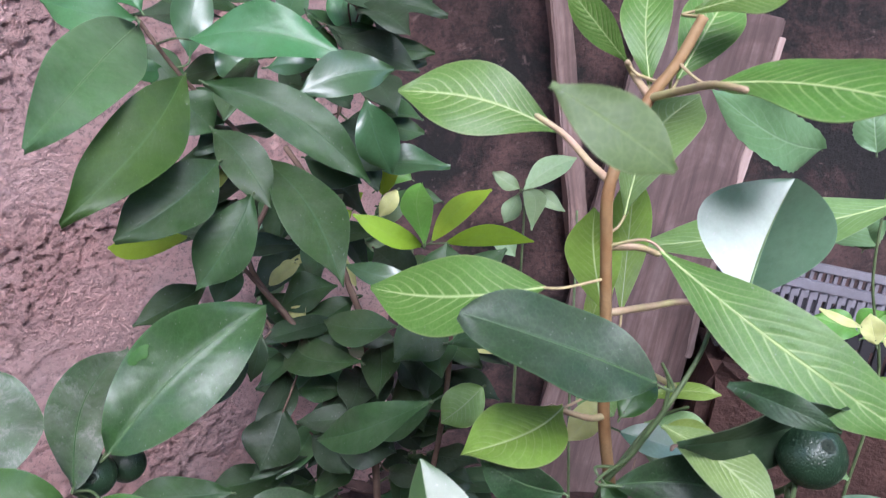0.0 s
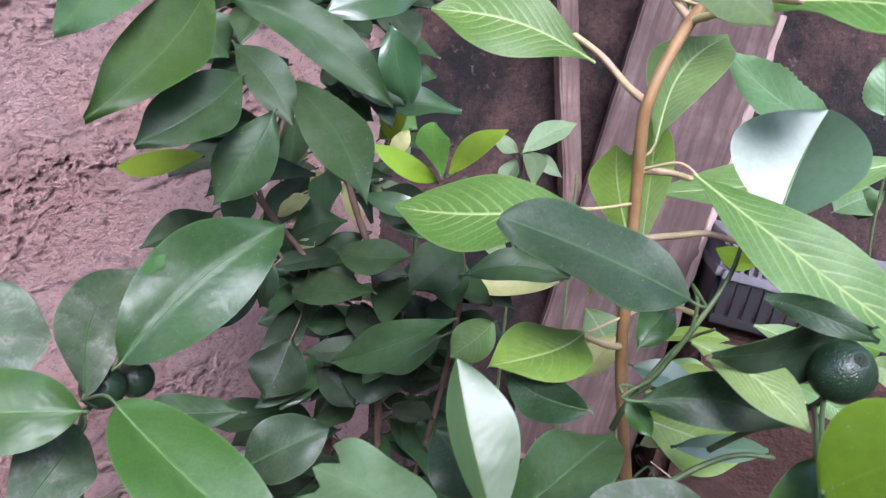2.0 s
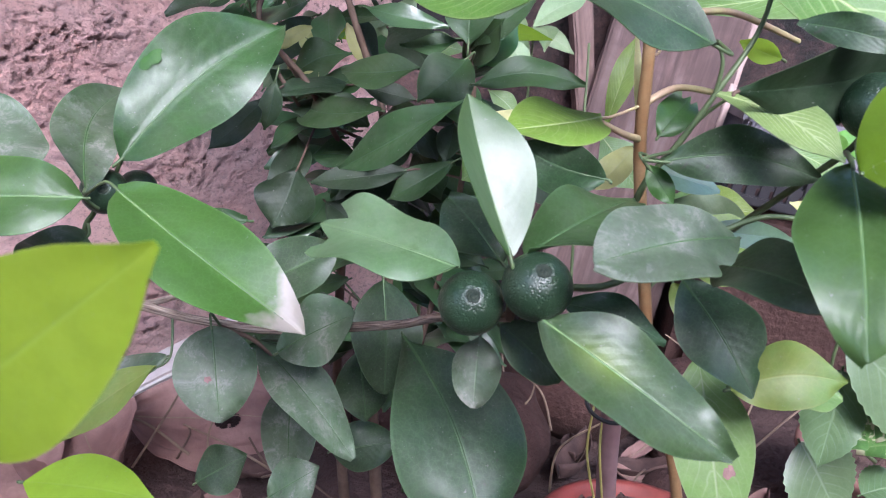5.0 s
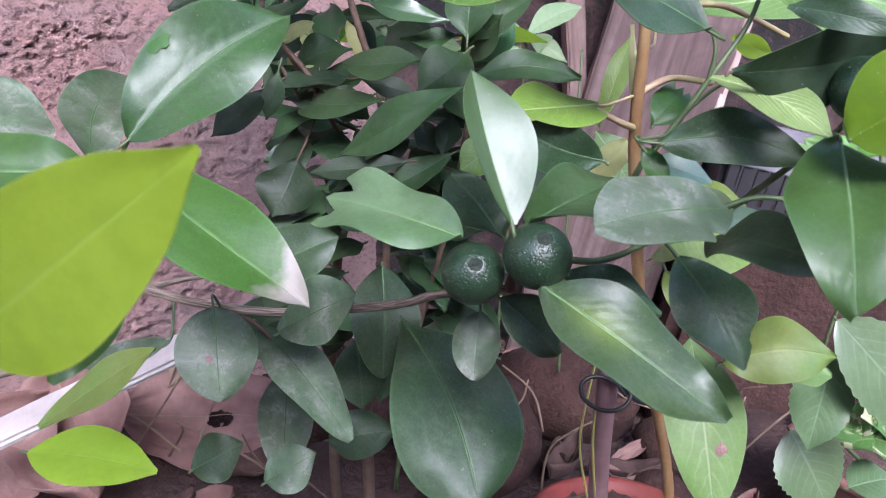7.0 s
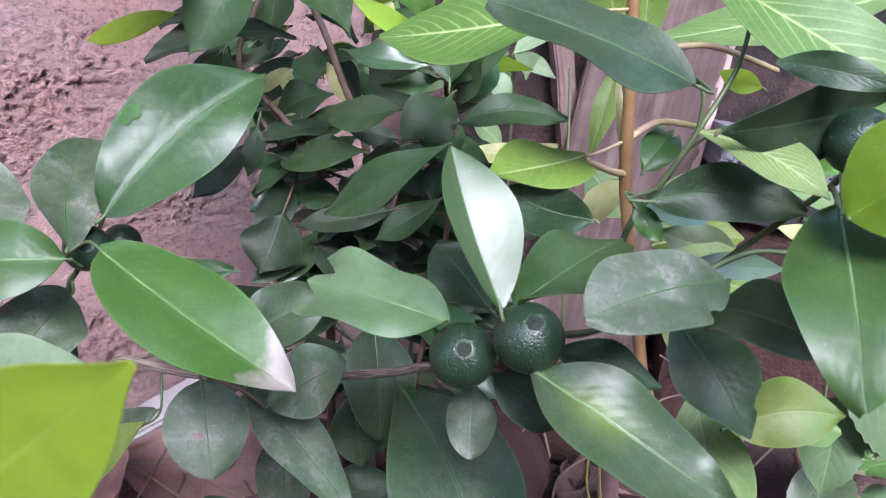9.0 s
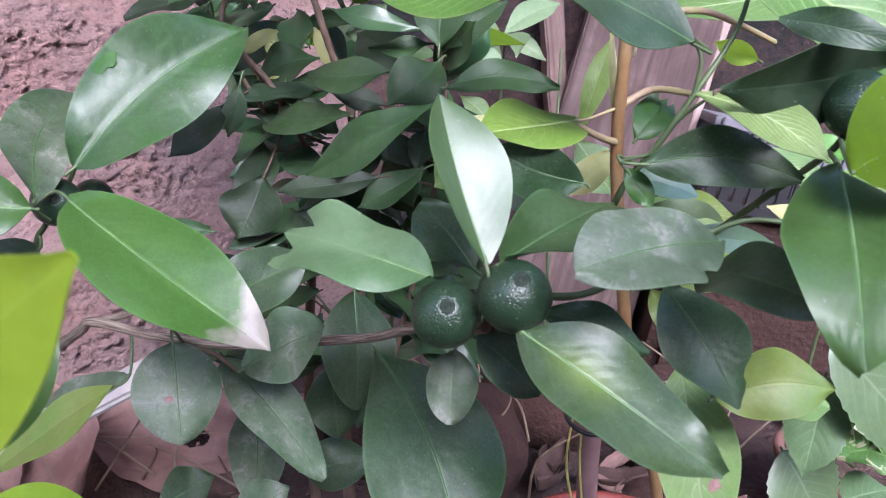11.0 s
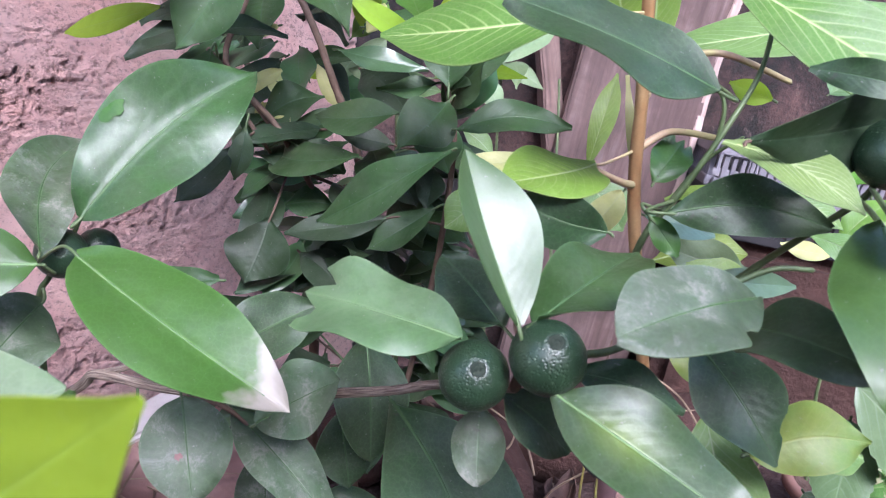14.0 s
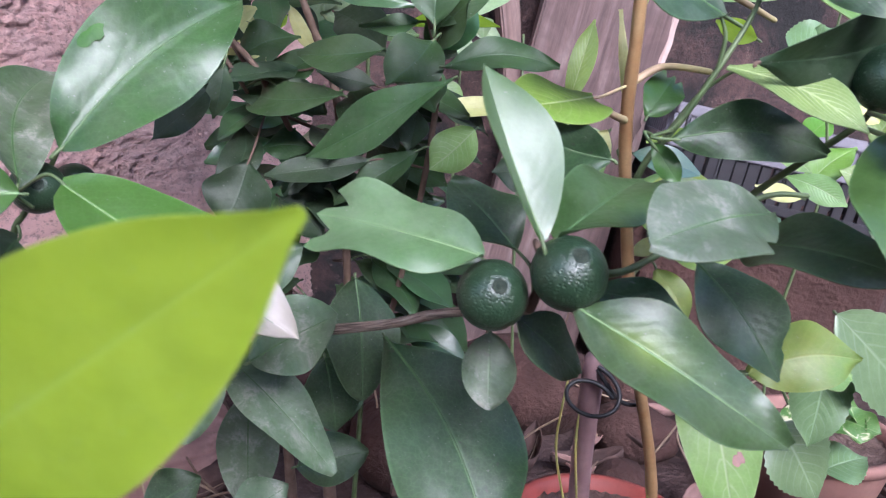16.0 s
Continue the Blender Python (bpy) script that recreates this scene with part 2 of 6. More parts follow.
CITRUS_VEIN, PALE_VEIN = (0.1, 0.2, 0.07), (0.36, 0.47, 0.17)
STYLE = {
    "cf": leaf_material("citrus_leaf_yellow_centre", (0.026, 0.064, 0.018), (0.04, 0.088, 0.026), (0.13, 0.24, 0.09), 0.18, 11, 0.9, 0.3, 0.08, through_col=(0.18, 0.4, 0.03), through=0.13, coat=0.04, warm=0.5),
    "bw": leaf_material("shrub_leaf_pale", (0.16, 0.25, 0.11), (0.2, 0.29, 0.15), (0.36, 0.44, 0.26), 0.2, 9, 0.9, 0.45, 0.1, through_col=(0.34, 0.5, 0.16), through=0.28),
    "cw": leaf_material("citrus_leaf_waxy", (0.08, 0.17, 0.085), (0.11, 0.21, 0.11), (0.2, 0.32, 0.2), 0.12, 9, 0.9, 0.3, 0.05, coat=0.7, spec=0.7, wax=0.34),
    "cm": leaf_material("citrus_leaf_mature", (0.02, 0.05, 0.011), (0.033, 0.073, 0.017), CITRUS_VEIN, 0.16, 11, 0.9, 0.3, 0.05, through_col=(0.18, 0.4, 0.03), through=0.13, coat=0.03, spec=0.4, wax=0.3),
    "cl": leaf_material("citrus_leaf_light", (0.055, 0.115, 0.036), (0.1, 0.17, 0.075), (0.16, 0.27, 0.1), 0.16, 9, 0.9, 0.34, 0.12, through_col=(0.22, 0.45, 0.06), through=0.18),
    "ci": leaf_material("citrus_leaf", (0.036, 0.085, 0.016), (0.052, 0.115, 0.022), CITRUS_VEIN, 0.12, 11, 0.9, 0.3, through_col=(0.2, 0.45, 0.03), through=0.2, coat=0.0, spec=0.4),
    # the darkest of the citrus greens, with faint blotches
    "cb": leaf_material("citrus_leaf_dark", (0.015, 0.038, 0.012), (0.024, 0.054, 0.018), CITRUS_VEIN, 0.08, 11, 0.9, 0.36, 0.05, through=0.06, coat=0.0, spec=0.36, blotch=0.1),
    "cd": leaf_material("citrus_leaf_dusty", (0.03, 0.06, 0.024), (0.054, 0.096, 0.042), CITRUS_VEIN, 0.14, 9, 0.9, 0.42, 0.18, through=0.08, coat=0.05, blotch=0.52),
    "cg": leaf_material("citrus_leaf_glossy", (0.05, 0.115, 0.028), (0.062, 0.14, 0.034), CITRUS_VEIN, 0.08, 11, 0.9, 0.36, coat=0.6, spec=0.7, wax=0.38),
    "bt": leaf_material("citrus_leaf_burnt", (0.04, 0.092, 0.011), (0.052, 0.112, 0.016), (0.16, 0.3, 0.08), 0.16, 11, 0.9, 0.36, through_col=(0.22, 0.5, 0.03), through=0.24, tipburn=1.0),
    "ye": leaf_material("young_leaf", (0.26, 0.39, 0.022), (0.29, 0.43, 0.028), (0.36, 0.5, 0.08), 0.06, 9, 0.8, 0.4, through_col=(0.48, 0.66, 0.03), through=0.4, coat=0.0, spec=0.25),
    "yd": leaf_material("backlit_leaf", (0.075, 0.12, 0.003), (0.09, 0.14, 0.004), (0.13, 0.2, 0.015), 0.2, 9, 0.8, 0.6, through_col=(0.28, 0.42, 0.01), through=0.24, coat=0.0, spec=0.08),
    "yg": leaf_material("yellowing_leaf", (0.17, 0.2, 0.035), (0.12, 0.2, 0.03), (0.34, 0.36, 0.1), 0.15, 9, 0.8, 0.42, 0.06, through_col=(0.36, 0.42, 0.05), through=0.3, coat=0.1),
    "yv": leaf_material("veined_young_leaf", (0.13, 0.23, 0.05), (0.16, 0.26, 0.06), (0.38, 0.46, 0.22), 0.5, 10, 0.8, 0.42, 0.05, through_col=(0.34, 0.5, 0.1), through=0.3, coat=0.1),
    "bu": leaf_material("shrub_leaf", (0.018, 0.047, 0.012), (0.03, 0.07, 0.018), (0.055, 0.12, 0.045), 0.34, 10, 0.9, 0.4, 0.05, through_col=(0.16, 0.36, 0.04), through=0.14, coat=0.0, spec=0.3, quilted=0.35, wobble=1.8),
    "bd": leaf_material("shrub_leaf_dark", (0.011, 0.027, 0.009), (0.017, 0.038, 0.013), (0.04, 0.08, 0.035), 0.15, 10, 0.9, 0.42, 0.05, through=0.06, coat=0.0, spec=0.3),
    "bb": leaf_material("shrub_leaf_light", (0.05, 0.14, 0.045), (0.06, 0.17, 0.055), (0.12, 0.24, 0.1), 0.25, 10, 0.9, 0.33, through_col=(0.2, 0.4, 0.1), through=0.26),
    "bg": leaf_material("shrub_leaf_glossy", (0.034, 0.085, 0.03), (0.046, 0.105, 0.04), (0.1, 0.2, 0.09), 0.25, 10, 0.9, 0.28, coat=0.7),
    "bp": leaf_material("shrub_leaf_broad", (0.028, 0.068, 0.01), (0.045, 0.096, 0.015), (0.1, 0.2, 0.05), 0.2, 10, 0.9, 0.42, 0.02, through_col=(0.2, 0.42, 0.03), coat=0.0, spec=0.35),
    "ri": leaf_material("ribbed_leaf", (0.07, 0.15, 0.022), (0.09, 0.18, 0.028), PALE_VEIN, 0.8, 12, 0.9, 0.38, through_col=(0.26, 0.46, 0.05), through=0.24, quilted=0.8, wobble=0.6, fine=0.13, coat=0.0, spec=0.38),
    "rb": leaf_material("ribbed_leaf_plain", (0.08, 0.14, 0.035), (0.09, 0.155, 0.04), PALE_VEIN, 0.1, 12, 0.8, 0.45, through_col=(0.24, 0.38, 0.07), through=0.2, coat=0.0),
    "ry": leaf_material("ribbed_leaf_yellowish", (0.14, 0.23, 0.026), (0.18, 0.28, 0.034), (0.42, 0.48, 0.18), 0.5, 13, 0.8, 0.42, through_col=(0.36, 0.5, 0.05), through=0.3, coat=0.1, quilted=0.7, wobble=0.8, fine=0.1),
    "rs": leaf_material("ribbed_leaf_striped", (0.15, 0.24, 0.06), (0.19, 0.29, 0.08), (0.5, 0.56, 0.3), 0.8, 11, 1.6, 0.4, through_col=(0.36, 0.5, 0.13), through=0.25, quilted=0.9, wobble=0.7, fine=0.16),
    "rp": leaf_material("ribbed_leaf_pale", (0.12, 0.22, 0.055), (0.16, 0.27, 0.08), (0.4, 0.5, 0.28), 0.55, 16, 0.8, 0.36, through_col=(0.32, 0.5, 0.13), through=0.26, quilted=0.7, wobble=0.8, fine=0.12),
    "hi": leaf_material("toothed_leaf", (0.11, 0.21, 0.085), (0.15, 0.26, 0.12), (0.26, 0.38, 0.2), 0.6, 8, 1.0, 0.36, through_col=(0.28, 0.48, 0.13), through=0.26, quilted=0.7, wobble=1.0),
    "hg": leaf_material("toothed_leaf_glossy", (0.11, 0.19, 0.08), (0.15, 0.24, 0.11), (0.24, 0.34, 0.18), 0.6, 8, 1.0, 0.28, coat=0.9, quilted=0.5, wobble=1.0),
    "se": leaf_material("seedling_leaf", (0.11, 0.26, 0.035), (0.14, 0.31, 0.045), (0.3, 0.42, 0.13), 0.3, 8, 0.9, 0.36, through_col=(0.32, 0.54, 0.07), through=0.32),
    "cr": leaf_material("cream_leaf", (0.5, 0.53, 0.17), (0.58, 0.58, 0.27), (0.52, 0.52, 0.28), 0.2, 8, 0.9, 0.5, 0.05, through_col=(0.6, 0.56, 0.22), through=0.3, coat=0.1),
    "va": leaf_material("variegated_leaf", (0.08, 0.2, 0.045), (0.11, 0.25, 0.05), (0.25, 0.38, 0.13), 0.3, 8, 0.9, 0.38, patches=(0.52, 0.52, 0.32), through=0.25),
}


def plain_material(name, a, b, scale, rough=0.7, bump=0.4, dist=0.002, fine=8.0, stops=(0.35, 0.65), spec=0.3):
    m, n, l, p = material(name)
    pos = n.new("ShaderNodeTexCoord").outputs["Object"]
    big, small = noise_node(n, l, pos, scale, 5, 0.6), noise_node(n, l, pos, scale * fine, 4, 0.6)
    col = mix_node(n, l, ramp_node(n, l, big, [(stops[0], 0.0), (stops[1], 1.0)]), a, b)
    col = mix_node(n, l, math_node(n, l, "MULTIPLY", ramp_node(n, l, small, [(0.4, 0.0), (0.75, 1.0)]), 0.35), col, tuple(c * 0.5 for c in a))
    l.new(col, p.inputs["Base Color"])
    p.inputs["Roughness"].default_value = rough
    p.inputs["Specular IOR Level"].default_value = spec
    l.new(bump_node(n, l, math_node(n, l, "ADD", small, big), bump, dist), p.inputs["Normal"])
    return m


BARK = plain_material("brown_bark", (0.09, 0.055, 0.038), (0.16, 0.11, 0.08), 60, 0.75, 0.6, 0.001)


def branch_material():
    """Grey-brown bark with fibres along the branch."""
    m, n, l, p = material("fibrous_bark")
    uv = n.new("ShaderNodeUVMap")
    uv.uv_map = "stem"
    st = n.new("ShaderNodeMapping")
    st.inputs["Scale"].default_value = (45, 9, 1)
    l.new(uv.outputs[0], st.inputs[0])
    fib = noise_node(n, l, st.outputs[0], 1.0, 4, 0.6)
    l.new(ramp_node(n, l, fib, [(0.36, (0.09, 0.062, 0.05)), (0.5, (0.28, 0.215, 0.165)), (0.7, (0.5, 0.42, 0.34))]), p.inputs["Base Color"])
    p.inputs["Roughness"].default_value = 0.85
    l.new(bump_node(n, l, fib, 0.9, 0.0012), p.inputs["Normal"])
    return m


BRANCH = branch_material()
GREEN_STEM = plain_material("green_stem", (0.065, 0.1, 0.04), (0.11, 0.15, 0.065), 60, 0.45, 0.2, 0.0006)
ORANGE_STEM = plain_material("orange_brown_stem", (0.25, 0.14, 0.06), (0.32, 0.21, 0.1), 50, 0.5, 0.3, 0.0008)
PINK_PETIOLE = plain_material("pinkish_petiole", (0.44, 0.29, 0.21), (0.4, 0.37, 0.16), 40, 0.5, 0.2, 0.0005)
YELLOW_STEM = plain_material("yellow_stem", (0.42, 0.36, 0.1), (0.35, 0.36, 0.12), 40, 0.5, 0.2, 0.0005)
SOIL = plain_material("crumbly_soil", (0.09, 0.055, 0.042), (0.16, 0.105, 0.085), 30, 0.95, 1.0, 0.006)
EARTH = plain_material("reddish_earth", (0.045, 0.028, 0.025), (0.085, 0.052, 0.046), 9, 0.95, 1.0, 0.01)
STONE = plain_material("reddish_stone", (0.04, 0.02, 0.016), (0.075, 0.039, 0.032), 14, 0.9, 0.8, 0.006)


def wood_material(name, dark, mid, pale, seed):
    """Old sawn wood: grain along its height, stains, pale scuffs."""
    m, n, l, p = material(name)
    pos = n.new("ShaderNodeTexCoord").outputs["Object"]
    st = n.new("ShaderNodeMapping")
    st.inputs["Scale"].default_value, st.inputs["Location"].default_value = (70, 70, 5), (seed, 0, 0)
    l.new(pos, st.inputs[0])
    grain = noise_node(n, l, st.outputs[0], 1.0, 6, 0.65, 0.4)
    col = ramp_node(n, l, grain, [(0.3, dark), (0.48, mid), (0.72, pale)])
    stain = ramp_node(n, l, noise_node(n, l, pos, 9, 5, 0.65, 0.5), [(0.42, 1.0), (0.6, 0.0)])
    col = mix_node(n, l, math_node(n, l, "MULTIPLY", stain, 0.6), col, dark)
    l.new(col, p.inputs["Base Color"])
    p.inputs["Roughness"].default_value = 0.85
    l.new(bump_node(n, l, grain, 0.7, 0.003), p.inputs["Normal"])
    return m


BOARD = wood_material("weathered_board", (0.055, 0.034, 0.032), (0.115, 0.074, 0.068), (0.2, 0.15, 0.137), 2)
POST = wood_material("weathered_post", (0.08, 0.052, 0.046), (0.19, 0.125, 0.11), (0.3, 0.22, 0.2), 9)
CEMENT = plain_material("stained_cement", (0.22, 0.2, 0.19), (0.32, 0.29, 0.27), 3, 0.9, 0.5, 0.004)
TORN = wood_material("torn_wood", (0.24, 0.16, 0.14), (0.42, 0.32, 0.29), (0.6, 0.5, 0.46), 4)
TERRACOTTA = plain_material("terracotta", (0.2, 0.1, 0.08), (0.28, 0.16, 0.13), 10, 0.75, 0.3, 0.002)
RED_POT = plain_material("red_plastic_pot", (0.32, 0.06, 0.045), (0.25, 0.07, 0.055), 14, 0.45, 0.15, 0.001)
GREY_PLASTIC = plain_material("grey_plastic", (0.02, 0.019, 0.021), (0.034, 0.033, 0.037), 12, 0.5, 0.1, 0.001)
WHITE_WOOD = plain_material("whitewashed_lath", (0.45, 0.4, 0.38), (0.6, 0.55, 0.53), 14, 0.7, 0.4, 0.002)
# a darker brown than DRY_LEAF, for most of the small litter
DEAD_LEAF = plain_material("dark_brown_leaf", (0.05, 0.03, 0.026), (0.11, 0.065, 0.055), 30, 0.85, 0.6, 0.002)
DRY_LEAF = plain_material("dry_leaf", (0.19, 0.105, 0.09), (0.3, 0.185, 0.16), 20, 0.8, 0.5, 0.002)
STRAW = plain_material("dry_straw", (0.2, 0.14, 0.1), (0.3, 0.23, 0.16), 40, 0.8, 0.3, 0.001)
CHEWED = plain_material("chewed_leaf_patch", (0.022, 0.075, 0.01), (0.04, 0.11, 0.014), 120, 0.5, 0.2, 0.0005)
DROPPING = plain_material("bird_dropping", (0.08, 0.15, 0.11), (0.62, 0.66, 0.63), 420, 0.6, 0.4, 0.0008, stops=(0.42, 0.56))
WIRE = plain_material("black_wire", (0.012, 0.012, 0.014), (0.03, 0.03, 0.03), 80, 0.35, 0.2, 0.0005)
PURPLE_STAKE = plain_material("purplish_stake", (0.2, 0.12, 0.12), (0.3, 0.2, 0.2), 25, 0.7, 0.4, 0.001)


def fruit_material():
    m, n, l, p = material("green_citrus_rind")
    pos = n.new("ShaderNodeTexCoord").outputs["Object"]
    vo = n.new("ShaderNodeTexVoronoi")
    vo.inputs["Scale"].default_value = 800
    l.new(pos, vo.inputs["Vector"])
    pores = ramp_node(n, l, vo.outputs["Distance"], [(0.15, 0.0), (0.5, 1.0)])
    big = noise_node(n, l, pos, 90, 4)
    col = mix_node(n, l, big, (0.0095, 0.025, 0.0115), (0.02, 0.043, 0.02))
    spots = ramp_node(n, l, noise_node(n, l, pos, 500, 2), [(0.66, 0.0), (0.72, 1.0)])
    col = mix_node(n, l, math_node(n, l, "MULTIPLY", spots, 0.4), col, (0.2, 0.25, 0.17))
    l.new(col, p.inputs["Base Color"])
    p.inputs["Roughness"].default_value = 0.36
    l.new(bump_node(n, l, math_node(n, l, "ADD", pores, math_node(n, l, "MULTIPLY", big, 2.0)), 0.38, 0.0005), p.inputs["Normal"])
    return m


RIND = fruit_material()
SCAR = plain_material("blossom_scar", (0.012, 0.02, 0.012), (0.03, 0.04, 0.028), 300, 0.9, 0.4, 0.0005)


def plaster_material():
    m, n, l, p = material("rough_pink_plaster")
    pos = n.new("ShaderNodeTexCoord").outputs["Object"]
    st = n.new("ShaderNodeMapping")
    st.inputs["Scale"].default_value = (1, 1, 1.4)
    l.new(pos, st.inputs[0])
    v = st.outputs[0]
    big, mid, fine = noise_node(n, l, v, 5, 5, 0.6), noise_node(n, l, v, 85, 7, 0.72, 0.0), noise_node(n, l, v, 165, 6, 0.72)
    col = ramp_node(n, l, big, [(0.3, (0.83, 0.5, 0.46)), (0.5, (0.88, 0.585, 0.545)), (0.7, (0.89, 0.64, 0.605))])
    # pits go dark in the colour too, standing in for shade in the relief
    shaded_pits = ramp_node(n, l, mid, [(0.37, 1.0), (0.45, 0.0)])
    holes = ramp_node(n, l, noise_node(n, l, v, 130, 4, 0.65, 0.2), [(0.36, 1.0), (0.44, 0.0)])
    shaded_pits = math_node(n, l, "MAXIMUM", shaded_pits, holes)
    col = mix_node(n, l, math_node(n, l, "MULTIPLY", math_node(n, l, "MULTIPLY", shaded_pits, 0.55), ramp_node(n, l, noise_node(n, l, pos, 9, 4, 0.6), [(0.38, 0.3), (0.55, 1.0)])), col, (0.26, 0.14, 0.12))
    col = mix_node(n, l, math_node(n, l, "MULTIPLY", ramp_node(n, l, noise_node(n, l, pos, 11, 5, 0.7), [(0.5, 0.0), (0.7, 1.0)]), 0.25), col, (0.5, 0.37, 0.34))
    p.inputs["Roughness"].default_value = 0.92
    p.inputs["Specular IOR Level"].default_value = 0.2
    grain = ramp_node(n, l, fine, [(0.3, 0.0), (0.5, 0.7), (0.75, 1.0)])
    h = math_node(n, l, "SUBTRACT", math_node(n, l, "ADD", mid, math_node(n, l, "MULTIPLY", grain, 0.55)), math_node(n, l, "MULTIPLY", shaded_pits, 0.3))
    # hollows of the grain get the same painted shade
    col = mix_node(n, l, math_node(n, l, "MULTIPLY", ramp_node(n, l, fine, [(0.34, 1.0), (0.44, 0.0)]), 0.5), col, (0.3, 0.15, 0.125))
    l.new(col, p.inputs["Base Color"])
    l.new(bump_node(n, l, h, 1.0, 0.04), p.inputs["Normal"])
    return m


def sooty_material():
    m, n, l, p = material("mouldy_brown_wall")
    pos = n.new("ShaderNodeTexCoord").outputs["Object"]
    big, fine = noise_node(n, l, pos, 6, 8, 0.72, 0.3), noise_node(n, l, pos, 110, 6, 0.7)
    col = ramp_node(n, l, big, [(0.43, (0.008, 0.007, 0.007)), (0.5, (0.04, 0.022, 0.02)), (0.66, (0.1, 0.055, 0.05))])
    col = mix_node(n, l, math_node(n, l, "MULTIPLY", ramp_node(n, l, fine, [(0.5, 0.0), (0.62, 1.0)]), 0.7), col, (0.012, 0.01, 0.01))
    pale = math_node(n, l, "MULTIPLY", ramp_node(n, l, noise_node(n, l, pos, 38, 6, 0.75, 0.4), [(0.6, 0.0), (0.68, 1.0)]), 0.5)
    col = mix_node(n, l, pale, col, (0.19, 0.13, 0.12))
    l.new(col, p.inputs["Base Color"])
    p.inputs["Roughness"].default_value = 0.9
    l.new(bump_node(n, l, math_node(n, l, "ADD", fine, big), 0.9, 0.006), p.inputs["Normal"])
    return m


PLASTER, SOOTY = plaster_material(), sooty_material()


# ---------------------------------------------------------------- mesh helpers
def mesh_from(name, verts, faces, smooth=True):
    me = bpy.data.meshes.new(name)
    me.from_pydata([tuple(v) for v in verts], [], faces)
    if smooth:
        me.polygons.foreach_set("use_smooth", [True] * len(me.polygons))
    me.update()
    return me


def part(name, me, mat, parent=None, label=""):
    ob = new(name, me)
    me.materials.append(mat)
    if parent is not None:
        ob.parent = parent
    if label:
        tagged(ob, label)
    return ob


def thing(name, label, category, at=(0, 0, 0), group="", kind=""):
    ob = new(name)
    ob.location = at
    ob.empty_display_size = 0.02
    bpy.context.view_layer.update()
    return tagged(ob, label, category, group, kind)


def under(ob, parent):
    """Hang ob below parent and keep it where it stands."""
    ob.parent = parent
    ob.matrix_parent_inverse = Matrix.Translation(-Vector(parent.location))
    return ob


def tube(name, pts, r0, r1, mat, parent, label="", ring=8, knobs=0.0):
    """A tapered stem through a few points, rounded into a smooth run."""
    pts = [Vector(q) for q in pts]
    if parent is not None and name == "petiole" and mat.name.startswith("pinkish") and ring > 6:
        near = min(STEM_RUNS.get(parent.name, pts), key=lambda q: (q - pts[0]).length_squared)
        if (near - pts[0]).length < 0.05:
            pts[0] = near.copy()
    run = []
    for i in range(len(pts) - 1):
        a, b = pts[i], pts[i + 1]
        before, after = pts[max(i - 1, 0)], pts[min(i + 2, len(pts) - 1)]
        for k in range(6):
            s = k / 6
            run.append(0.5 * ((2 * a) + (b - before) * s + (2 * before - 5 * a + 4 * b - after) * s * s + (3 * a - before - 3 * b + after) * s ** 3))
    run.append(pts[-1])
    run.append(pts[-1] + (run[-1] - run[-2]).normalized() * r1)
    if parent is not None and name != "petiole":
        STEM_RUNS.setdefault(parent.name, []).extend(run)
    rnd = random.Random(len(name) + int(1e4 * abs(pts[0].x + pts[0].z)))
    org = run[0].copy()
    verts, faces, side = [], [], None
    for i, q in enumerate(run):
        d = (run[min(i + 1, len(run) - 1)] - run[max(i - 1, 0)]).normalized()
        side = d.orthogonal().normalized() if side is None else (side - d * side.dot(d)).normalized()
        up = d.cross(side)
        r = (r0 + (r1 - r0) * i / (len(run) - 1)) * (1 + knobs * rnd.uniform(-1, 1))
        if i == len(run) - 1:
            r *= 0.4
        for k in range(ring):
            a = 2 * math.pi * k / ring
            verts.append(q - org + (side * math.cos(a) + up * math.sin(a)) * r)
    for i in range(len(run) - 1):
        for k in range(ring):
            a, b = i * ring + k, i * ring + (k + 1) % ring
            faces.append((a, b, b + ring, a + ring))
    faces += [tuple(reversed(range(ring))), tuple(range(len(verts) - ring, len(verts)))]
    me = mesh_from(name, verts, faces)
    if mat.name == "fibrous_bark":
        far = [0.0]
        for p, q in zip(run, run[1:]):
            far.append(far[-1] + (q - p).length)
        uvs = [(far[i // ring], 2 * abs((i % ring) / ring - 0.5)) for i in range(len(verts))]
        me.uv_layers.new(name="stem").data.foreach_set("uv", np.array([uvs[lp.vertex_index] for lp in me.loops]).ravel())
    ob = part(name, me, mat, None, label)
    ob.location = org
    return under(ob, parent) if parent is not None else ob


LEAF_COUNT = [0]
STEM_RUNS = {}


